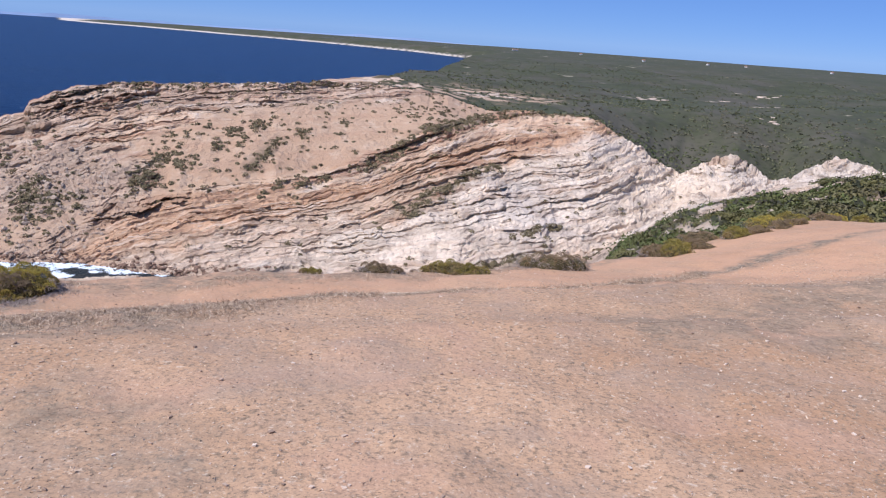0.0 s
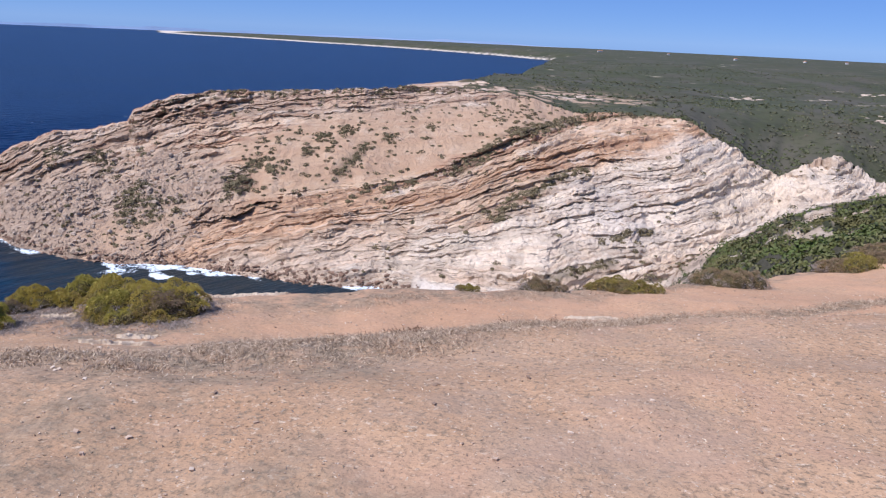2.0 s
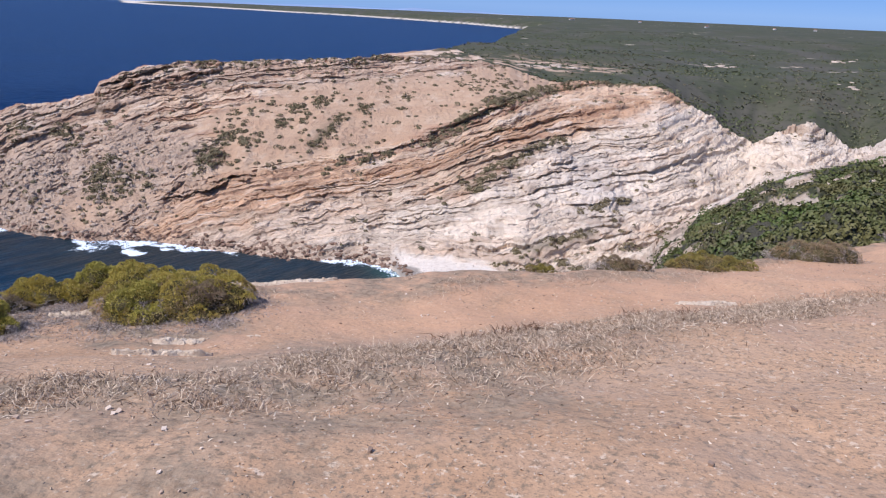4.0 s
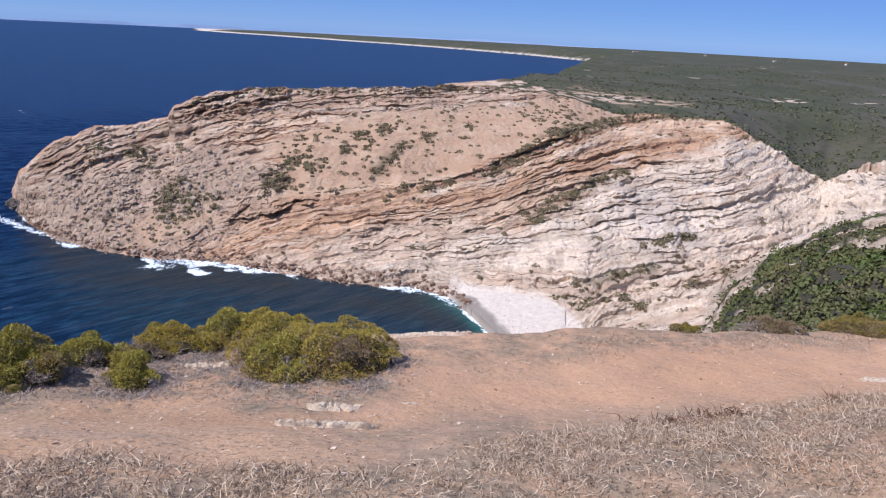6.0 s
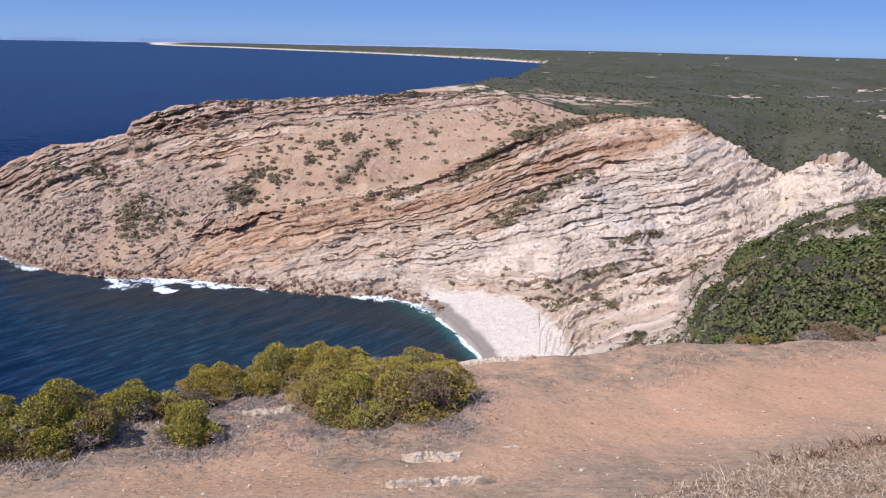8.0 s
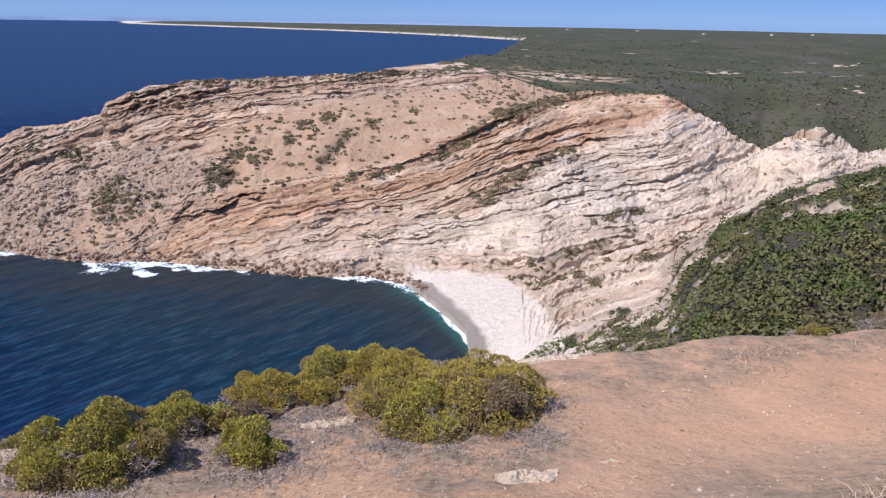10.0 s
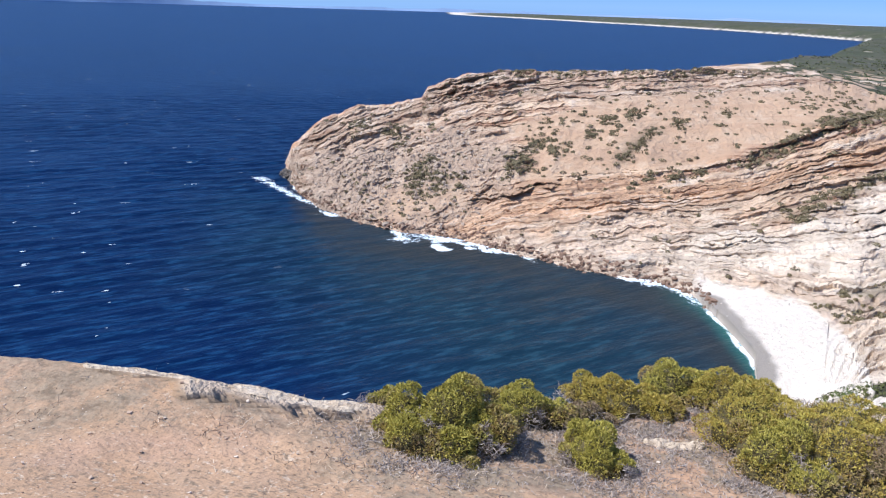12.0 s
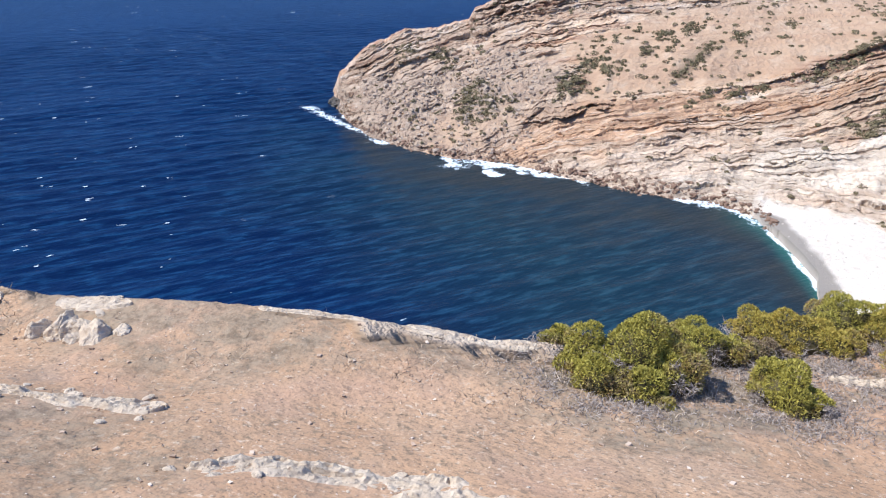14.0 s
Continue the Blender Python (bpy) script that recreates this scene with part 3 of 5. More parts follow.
def sheet(name, az, rings, height, material, attributes, colours=None, push=0.0, keep=None, even=True):
    """A polar sheet of quads: bearings by ranges. keep: which quads to build."""
    a, r = np.meshgrid(np.radians(az), rings, indexing="ij")
    x, y = np.sin(a) * (r - push), np.cos(a) * (r - push)
    n, m = x.shape
    idx = np.arange(n * m).reshape(n, m)
    quads = np.stack([idx[:-1, :-1], idx[:-1, 1:], idx[1:, 1:], idx[1:, :-1]], -1).reshape(-1, 4)[:, ::-1]
    if keep is not None:
        quads = quads[keep[:-1, :-1].ravel()]
    me = bpy.data.meshes.new(name)
    me.vertices.add(n * m)
    me.vertices.foreach_set("co", np.stack([x, y, height], -1).astype(np.float32).ravel())
    me.loops.add(quads.size)
    me.loops.foreach_set("vertex_index", quads.ravel().astype(np.int32))
    me.polygons.add(len(quads))
    me.polygons.foreach_set("loop_start", np.arange(0, quads.size, 4, dtype=np.int32))
    me.polygons.foreach_set("use_smooth", np.full(len(quads), even))
    me.update(calc_edges=True)
    for key, values in attributes.items():
        at = me.attributes.new(key, "FLOAT", "POINT")
        at.data.foreach_set("value", np.asarray(values, dtype=np.float32).ravel())
    if colours is not None:
        at = me.attributes.new("bed", "FLOAT_COLOR", "POINT")
        at.data.foreach_set("color", np.concatenate([colours, np.ones((*colours.shape[:-1], 1))], -1).astype(np.float32).ravel())
    me.materials.append(material)
    return new(name, me)


BEARINGS = np.concatenate([np.arange(-177, -66, 3.0), np.arange(-66, 38.01, 0.2), np.arange(41, 183, 3.0)])
BEARINGS[-1] = 183.0
RINGS = np.concatenate([[0.05], np.geomspace(0.3, 3, 30), np.geomspace(3.07, 10, 70), np.arange(10.07, 19, 0.07), np.geomspace(19.1, 30, 40), np.arange(30.5, 118, 1.2), np.arange(118, 150, 0.9), np.arange(150, 310, 2.0), np.geomspace(311, 420, 60), np.geomspace(426, 1900, 62), np.arange(1920, 4900, 28)])
CUT = (-41.0, 36.0, 112.0, 304.0)  # bearings and ranges that the headland's own sheet covers


def belt_of(x, y):
    """How much of the dry grass belt grows at a place: it runs aslant along the low bank."""
    q = y - 0.22 * x - np.interp(x, [-6, -4.5, -3.9, -3.2, -2.5, -1.5, 0, 1, 2.5, 5, 12], [6.95, 6.9, 7.1, 7.45, 7.7, 8.3, 9.0, 9.6, 10.3, 11.7, 14]) + 0.5 * rough(x * 0.8, y * 0.8, 3, 0.5, 121)
    wide = np.interp(x, [-6, -4.5, -3.9, -3.2, -1.5, 0, 1, 2.5, 5], [0.35, 0.36, 0.6, 0.75, 0.9, 0.85, 0.6, 0.35, 0.25])
    return np.exp(-((q / wide) ** 4)) * smooth(-8.5, -5.8, x)


def build_land(name, bearings, rings, label, headland=False):
    a, r = np.meshgrid(np.radians(bearings), rings, indexing="ij")
    x, y = np.sin(a) * r, np.cos(a) * r
    z, push, rock, scrub, sand, white, s, sw, scree, talus, out, v = land(x, y)
    deg = np.degrees(a)
    if headland:
        keep = z > -2.5
        keep[:-1, :-1] |= keep[1:, 1:] | keep[1:, :-1] | keep[:-1, 1:]
    else:
        keep = ~((deg > CUT[0] + 0.3) & (deg < CUT[1] - 0.5) & (r > CUT[2] + 1) & (r < CUT[3] - 4)) & ((z > -5.5) | (r < 60))
        keep[:-1, :-1] |= ((z > -5.5)[1:, 1:] | (z > -5.5)[:-1, 1:]) & ~((deg > CUT[0] + 0.3) & (deg < CUT[1] - 0.5) & (r > CUT[2] + 1) & (r < CUT[3] - 4))[:-1, :-1]
    dry = belt_of(x, y)
    for bx, by, br in ((-7.8, 7.75, 0.62), (-6.95, 8.2, 0.5), (-5.6, 8.85, 0.95), (-7.3, 8.6, 0.6), (-6.3, 9.1, 0.7)):
        dry = np.maximum(dry, 0.95 * smooth(br + 0.25, br - 0.1, np.hypot(x - bx, y - by) + 0.25 * rough(x * 3, y * 3, 3, 0.6, 125)))
    dry = np.maximum(dry, 0.8 * smooth(-1.3, -0.4, out + 0.8 * rough(x * 0.9, y * 0.9, 3, 0.5, 123)))
    dry = np.maximum(dry, 0.7 * smooth(-0.12, 0.2, rough(x * 0.3, y * 0.3, 4, 0.6, 124)) * (1 - 0.8 * smooth(0.6, 1.4, y - 0.22 * x - 8.2)))
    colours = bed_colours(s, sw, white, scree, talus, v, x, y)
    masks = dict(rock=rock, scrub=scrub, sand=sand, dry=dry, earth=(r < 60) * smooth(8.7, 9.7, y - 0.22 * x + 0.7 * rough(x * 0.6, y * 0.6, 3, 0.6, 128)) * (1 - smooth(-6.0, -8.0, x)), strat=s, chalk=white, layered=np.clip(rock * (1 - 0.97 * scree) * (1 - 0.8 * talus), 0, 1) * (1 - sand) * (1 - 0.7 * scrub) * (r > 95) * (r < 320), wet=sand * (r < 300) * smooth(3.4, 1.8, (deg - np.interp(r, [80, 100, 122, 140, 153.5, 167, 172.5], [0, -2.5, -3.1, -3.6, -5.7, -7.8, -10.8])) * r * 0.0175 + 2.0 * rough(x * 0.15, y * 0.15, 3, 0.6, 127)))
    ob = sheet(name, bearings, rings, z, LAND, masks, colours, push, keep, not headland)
    return tagged(ob, label, name, kind="structure")


def build_sea():
    az = np.concatenate([np.arange(-180, -70, 4.0), np.arange(-70, 8, 0.3), np.arange(8, 181, 4.0)])
    rings = np.concatenate([np.geomspace(14, 110, 30), np.arange(111, 300, 1.05), np.arange(301, 620, 2.6), np.geomspace(624, 4930, 70)])
    a, r = np.meshgrid(np.radians(az), rings, indexing="ij")
    x, y = np.sin(a) * r, np.cos(a) * r
    deg = np.degrees(a)
    depth = -land(x, y)[0]
    foam = np.where(r < 600, 1.05 * (1 - smooth(0.1, 3.6, depth + 2.4 * rough(x * 0.09, y * 0.09, 3, 0.6, 136))), 0) * (r > 105)
    h = np.clip(((x + 175) * 36 - (y - 203) * 19) / 1657, 0, 1)
    tip = np.exp(-(np.hypot(x + 175 - 36 * h, y - 203 + 19 * h) / (8.0 - 4.5 * h)) ** 2)
    foam = np.maximum(foam, 1.08 * (1 - smooth(0.9, 2.3, depth + 0.8 * rough(x * 0.12, y * 0.12, 3, 0.6, 139))) * smooth(-9, -7, deg) * (r < 200) * (r > 105))
    foam = np.maximum(foam * (0.99 + 0.5 * rough(x * 0.06, y * 0.06, 4, 0.65, 138)), 1.07 * tip)
    shoal = (1 - smooth(0.4, 3.0, depth)) * smooth(-12, -5, deg) * (r < 400)
    cove = smooth(-8, 14, deg + 40 - 0.16 * np.maximum(0, 165 - r) + 9 * rough(x * 0.02, y * 0.02, 3, 0.5, 131)) * smooth(290, 235, r)
    u, gust = -0.83 * x + 0.56 * y, rough(x * 0.03, y * 0.03, 3, 0.5, 132)
    swell = 0.27 * np.sin(u * 0.83 + 5 * gust) * (0.8 + 1.0 * rough(x * 0.05, y * 0.05, 2, 0.5, 133)) + 0.10 * np.sin((u + 0.2 * x) * 1.5 + 6 * gust) + 0.16 * rough(u * 0.28, (x + y) * 0.06, 3, 0.55, 134)
    swell = swell * (1 - smooth(400, 620, r)) * (0.25 + 0.75 * smooth(0.8, 5.0, depth)) * (1 - 0.55 * cove)
    weed = (1 - smooth(2.5, 8.0, depth + 2.0 * rough(x * 0.05, y * 0.05, 3, 0.6, 137))) * smooth(-41, -36, deg) * (r > 105) * (r < 400)
    ob = sheet("sea", az, rings, swell, SEA, dict(foam=foam, shoal=shoal, cove=cove, weed=weed))
    return tagged(ob, "deep blue sea with small whitecaps and surf along the rocks", "sea", kind="structure")


build_land("ground", BEARINGS, RINGS, "dry tan cliff top running out to scrubland and a far beach")
build_land("headland", np.arange(CUT[0], CUT[1] + 0.01, 0.088), np.concatenate([np.arange(CUT[2], 162, 0.55), np.arange(162, CUT[3], 0.33)]), "layered cream and rust limestone headland across the cove", True)
build_sea()


# ---- growth and stones ----
def height_at(x, y):
    return land(np.atleast_1d(np.asarray(x, float)), np.atleast_1d(np.asarray(y, float)))[0]


def ground_z(x, y):
    return float(height_at(x, y)[0])


def mesh_of(name, verts, faces, material, smooth_faces=False):
    """A mesh object from an array of places and an array of corner numbers (all faces alike)."""
    me = bpy.data.meshes.new(name)
    verts, faces = np.asarray(verts, np.float32), np.asarray(faces, np.int32)
    me.vertices.add(len(verts))
    me.vertices.foreach_set("co", verts.ravel())
    me.loops.add(faces.size)
    me.loops.foreach_set("vertex_index", faces.ravel())
    me.polygons.add(len(faces))
    me.polygons.foreach_set("loop_start", np.arange(0, faces.size, faces.shape[1], dtype=np.int32))
    me.polygons.foreach_set("use_smooth", np.full(len(faces), smooth_faces))
    me.update(calc_edges=True)
    me.materials.append(material)
    return new(name, me)


def under(parent, ob, label=""):
    ob.parent = parent
    ob.matrix_parent_inverse = parent.matrix_world.inverted()
    return tagged(ob, label)


def unit(v):
    return v / np.maximum(np.linalg.norm(v, axis=-1, keepdims=True), 1e-9)


def leaf_quads(rng, places, normals, length, width, lean=0.8):
    """Small pointed leaves at places, roughly along the normals."""
    n = len(places)
    way = unit(0.8 * normals + [0, 0, 0.3] + lean * 0.75 * rng.normal(size=(n, 3)))
    side = unit(np.cross(way, normals + 0.5 * rng.normal(size=(n, 3))))
    size = rng.uniform(0.6, 1.35, (n, 1))
    l, w = way * length * size, side * width * size
    bend = np.cross(way, side) * length * 0.25 * rng.uniform(-1, 1, (n, 1))
    verts = np.stack([places - 0.15 * l, places + 0.45 * l + w + bend, places + l, places + 0.45 * l - w + bend], 1).reshape(-1, 3)
    return verts, np.arange(4 * n).reshape(n, 4)


def blades(rng, roots, height, width, spread):
    """Thin dry stalks, a tapering strip of two quads' length each."""
    n = len(roots)
    way = unit(np.column_stack([rng.normal(0, spread, n), rng.normal(0, spread, n), np.ones(n)]))
    side = unit(np.cross(way, rng.normal(size=(n, 3)))) * width
    h = height * rng.uniform(0.4, 1.3, (n, 1))
    droop = np.column_stack([rng.normal(0, 0.35, n), rng.normal(0, 0.35, n), -np.abs(rng.normal(0, 0.25, n))]) * h
    mid, tip = roots + way * h * 0.55, roots + way * h + droop
    verts = np.stack([roots - side, roots + side, mid + side * 0.8, mid - side * 0.8, tip + side * 0.2, tip - side * 0.2], 1).reshape(-1, 3)
    base = np.arange(n)[:, None] * 6
    return verts, np.concatenate([base + [0, 1, 2, 3], base + [3, 2, 4, 5]])


def foliage_material(name, dark, mid, light, patch=3.0, turned=None):
    m = Nodes(name, 0.6, 0.25)
    u = m.random(True)
    col = m.mix(m.ramp(u, 0.0, 0.6), dark, mid)
    col = m.mix(m.ramp(u, 0.55, 1.0), col, light)
    col = m.mix(m.ramp(m.noise(patch, 3), 0.45, 0.65, 0.0, 0.6), col, mid)
    for k, other in enumerate(turned or ()):
        col = m.mix(m.ramp(m.noise(patch * (0.7 + 0.35 * k), 4, 0.65, m.scaled(1, 1, 1, (0, 0, 40 * k))), 0.50, 0.60, 0.0, 0.8), col, other)
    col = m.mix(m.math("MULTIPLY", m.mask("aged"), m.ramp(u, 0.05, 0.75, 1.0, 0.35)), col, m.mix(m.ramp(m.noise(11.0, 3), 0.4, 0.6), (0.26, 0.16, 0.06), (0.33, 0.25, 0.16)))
    return m.done(col)


def stalk_material(name, a, b, c):
    m = Nodes(name, 0.85, 0.1)
    u = m.random(True)
    return m.done(m.mix(m.ramp(u, 0.5, 1.0), m.mix(m.ramp(u, 0.0, 0.5), a, b), c))


def stone_material(name, a, b, stain, scale):
    m = Nodes(name, 0.9, 0.2)
    col = m.mix(m.ramp(m.noise(scale, 6, 0.65), 0.35, 0.65), a, b)
    col = m.mix(m.ramp(m.noise(scale * 0.4, 5, 0.7), 0.55, 0.72), col, stain)
    col = m.mix(m.ramp(m.noise(scale * 2.2, 6, 0.75), 0.60, 0.70, 0.0, 0.55), col, (0.26, 0.19, 0.13))
    return m.done(col, m.bump(m.noise(scale * 3, 7, 0.7), 0.8, 0.06 / scale * 6))


GREEN = foliage_material("green_leaves", (0.19, 0.175, 0.034), (0.39, 0.345, 0.065), (0.52, 0.45, 0.105))
OCHRE = foliage_material("ochre_leaves", (0.26, 0.20, 0.045), (0.46, 0.355, 0.07), (0.42, 0.39, 0.08))
YELLOW = foliage_material("yellow_leaves", (0.16, 0.14, 0.03), (0.27, 0.22, 0.05), (0.34, 0.28, 0.07))
BROWN = foliage_material("faded_leaves", (0.19, 0.14, 0.09), (0.30, 0.22, 0.14), (0.27, 0.22, 0.09))
WOOD = stalk_material("grey_twigs", (0.20, 0.165, 0.145), (0.33, 0.28, 0.25), (0.47, 0.41, 0.36))
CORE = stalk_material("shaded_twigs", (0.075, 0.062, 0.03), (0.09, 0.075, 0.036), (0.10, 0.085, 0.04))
LITTER = stalk_material("plant_litter", (0.24, 0.195, 0.14), (0.40, 0.32, 0.235), (0.62, 0.52, 0.40))
STRAW = stalk_material("straw", (0.22, 0.16, 0.11), (0.42, 0.32, 0.23), (0.66, 0.54, 0.41))
RED = stalk_material("dried_stems", (0.13, 0.075, 0.05), (0.20, 0.115, 0.075), (0.28, 0.18, 0.11))
PALE = stone_material("pale_limestone", (0.72, 0.60, 0.46), (0.57, 0.455, 0.335), (0.42, 0.31, 0.215), 9.0)
PEBBLE = stalk_material("pebbles", (0.26, 0.185, 0.135), (0.46, 0.34, 0.25), (0.68, 0.57, 0.46))
BOULDER = stone_material("boulders", (0.56, 0.45, 0.35), (0.36, 0.28, 0.215), (0.27, 0.21, 0.16), 0.5)
WET = stone_material("wet_boulders", (0.22, 0.14, 0.10), (0.30, 0.20, 0.14), (0.13, 0.09, 0.07), 0.8)
BEACH_STONE = stone_material("beach_stones", (0.66, 0.58, 0.48), (0.54, 0.46, 0.38), (0.44, 0.37, 0.30), 0.7)
FAR_STONE = stone_material("bare_plateau_rock", (0.62, 0.52, 0.42), (0.50, 0.40, 0.31), (0.34, 0.28, 0.21), 0.4)
DARK = stone_material("dark_sea_rock", (0.13, 0.12, 0.11), (0.19, 0.165, 0.14), (0.09, 0.085, 0.08), 0.5)
FAR_LEAF = foliage_material("scrub_leaves", (0.085, 0.092, 0.048), (0.12, 0.128, 0.066), (0.15, 0.145, 0.085), 0.03, ((0.12, 0.105, 0.075), (0.09, 0.11, 0.045)))
FACE_LEAF = foliage_material("cliff_shrub_leaves", (0.15, 0.12, 0.065), (0.18, 0.15, 0.08), (0.21, 0.17, 0.095), 0.05)
SLOPE_LEAF = foliage_material("slope_shrub_leaves", (0.09, 0.098, 0.034), (0.112, 0.122, 0.04), (0.135, 0.132, 0.05), 0.08, ((0.12, 0.10, 0.054), (0.09, 0.13, 0.03), (0.145, 0.132, 0.048)))


def lobe_points(rng, lobes, count):
    """Places and normals on the outside of a heap of ellipsoids, with knobs."""
    c, rad = np.array([l[:3] for l in lobes]), np.array([l[3:] for l in lobes])
    area = (rad[:, 0] * rad[:, 1] + rad[:, 2] * (rad[:, 0] + rad[:, 1]) * 0.5)
    pick = rng.choice(len(lobes), size=count, p=area / area.sum())
    d = unit(rng.normal(size=(count, 3)))
    d[:, 2] = np.where(d[:, 2] < -0.25, -d[:, 2], d[:, 2])
    at = d * rad[pick]
    tuft = np.abs(value_noise(at[:, 0] * 9 + 3.1 * pick, at[:, 1] * 9 + at[:, 2] * 7, 7)) * 2 + np.abs(value_noise(at[:, 0] * 19 + at[:, 2] * 17, at[:, 1] * 19 - pick, 8))
    knob = 1.05 - 0.27 * (1 - smooth(0.0, 0.55, tuft)) + 0.06 * np.sin(d[:, 0] * 6 + pick * 2.1) * np.sin(d[:, 1] * 5 + pick)
    p = c[pick] + d * rad[pick] * (knob * rng.uniform(0.93, 1.03, count))[:, None]
    inside = np.zeros(count, bool)
    for k in range(len(lobes)):
        inside |= (k != pick) & ((((p - c[k]) / rad[k]) ** 2).sum(1) < 0.80)
    keep = ~inside & (p[:, 2] > 0.0) & ((tuft > 0.16) | (rng.uniform(0, 1, count) < 0.35))
    return p[keep], unit(d / rad[pick] * rad[pick].mean())[keep]


SHRUBS = []


def shrub(name, at, lobes, leaves, label, count, leaf=(0.034, 0.012), skirt=500, turn=0.0, seed=0):
    """A low wind-shaped shrub: leafy mass, its inner twigs, and a grey skirt of dead twigs."""
    rng = np.random.default_rng(seed + 11)
    lobes = [(l[0], l[1], l[2] * 0.7, l[3] * 0.86, l[4] * 0.86, l[5] * 0.76) for l in lobes]
    heads = []
    for l in lobes:
        for _ in range(max(7, int(60 * l[3] * l[4]) + 7)):
            d = unit(rng.normal(size=3))
            d[2] = abs(d[2]) * 1.1 - 0.12
            big = rng.uniform(0.30, 0.50) * min(l[3:])
            heads.append((l[0] + d[0] * l[3] * 0.84, l[1] + d[1] * l[4] * 0.84, max(l[2] + d[2] * l[5] * 0.86, 0.02), big, big, big * 0.9))
    count, leaf, skirt = int(count * 2.9), (leaf[0] * 0.58, leaf[1] * 0.27), skirt * 4
    z = ground_z(*at)
    ob = new(name)
    ob.matrix_world = pose(at[0], at[1], z - 0.02, 0, 0, turn)
    bpy.context.view_layer.update()
    p, n = lobe_points(rng, heads + [(*l[:3], l[3] * 0.8, l[4] * 0.8, l[5] * 0.8) for l in lobes], count)
    SHRUBS.append((at[0], at[1], max(l[3] for l in lobes) + max(abs(l[0]) for l in lobes)))
    tall = max(l[2] + l[5] for l in lobes)
    bare = p[:, 2] / tall + 1.0 * rough(p[:, 0] * 6 + seed, p[:, 1] * 6, 3, 0.6, 207) < 0.26 * (skirt > 1000)
    v, f = blades(rng, p[bare][::3], 0.055, 0.0022, 1.3)
    if len(f):
        tagged(mesh_of("dead_brush", v, f, WOOD), "grey leafless twigs low on the shrub", kind="stuff").parent = ob
    p, n = p[~bare], n[~bare]
    v, f = leaf_quads(rng, p, n, leaf[0], leaf[1])
    part = mesh_of("foliage", v, f, leaves)
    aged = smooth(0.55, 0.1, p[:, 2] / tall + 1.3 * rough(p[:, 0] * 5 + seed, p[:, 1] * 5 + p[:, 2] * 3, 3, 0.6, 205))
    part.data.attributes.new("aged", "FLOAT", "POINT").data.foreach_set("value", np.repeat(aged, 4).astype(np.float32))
    part.parent = ob
    part["kind"] = "stuff"
    # inner mass of twigs, coloured dark to stand for the shade between leaves
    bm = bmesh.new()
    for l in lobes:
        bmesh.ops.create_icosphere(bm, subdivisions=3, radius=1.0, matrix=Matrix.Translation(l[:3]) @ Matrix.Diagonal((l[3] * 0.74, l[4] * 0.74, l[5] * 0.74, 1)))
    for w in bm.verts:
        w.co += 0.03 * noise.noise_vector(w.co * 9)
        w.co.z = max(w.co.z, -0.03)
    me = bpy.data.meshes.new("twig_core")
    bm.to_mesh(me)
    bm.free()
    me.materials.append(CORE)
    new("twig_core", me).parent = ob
    # dead twigs round the foot
    if skirt:
        pick = rng.integers(0, len(lobes), skirt)
        c, rad = np.array([l[:3] for l in lobes]), np.array([l[3:] for l in lobes])
        a = rng.uniform(0, 2 * np.pi, skirt)
        far = rng.uniform(0.55, 1.35, skirt)
        roots = np.column_stack([c[pick, 0] + np.cos(a) * rad[pick, 0] * far, c[pick, 1] + np.sin(a) * rad[pick, 1] * far, np.full(skirt, 0.0)])
        v, f = blades(rng, roots, 0.06, 0.0022, 1.2)
        tagged(mesh_of("skirt", v, f, WOOD), "grey dead twigs round the foot", kind="stuff").parent = ob
    return tagged(ob, label, "shrub", "shrubs on the cliff top")


def rock_mesh(name, rng, size, material, detail=3, sharp=0.35):
    """A weathered stone: a ball cut by random planes, roughened."""
    bm = bmesh.new()
    if detail:
        bmesh.ops.create_icosphere(bm, subdivisions=detail, radius=1.0)
    else:
        bmesh.ops.create_cube(bm, size=1.4)
        bmesh.ops.triangulate(bm, faces=bm.faces[:])
    planes = [(Vector(unit(rng.normal(size=3))), rng.uniform(0.55, 0.9)) for _ in range(11)]
    shift = Vector(rng.uniform(-50, 50, 3))
    for v in bm.verts:
        for n, d in planes:
            over = v.co.dot(n) - d
            if over > 0:
                v.co -= n * over * 0.92
        v.co *= 1 + sharp * noise.fractal(v.co * 1.8 + shift, 0.8, 2.0, 4) * 0.5
        v.co = Vector((v.co.x * size[0], v.co.y * size[1], v.co.z * size[2]))
    me = bpy.data.meshes.new(name)
    bm.to_mesh(me)
    bm.free()
    me.materials.append(material)
    return me


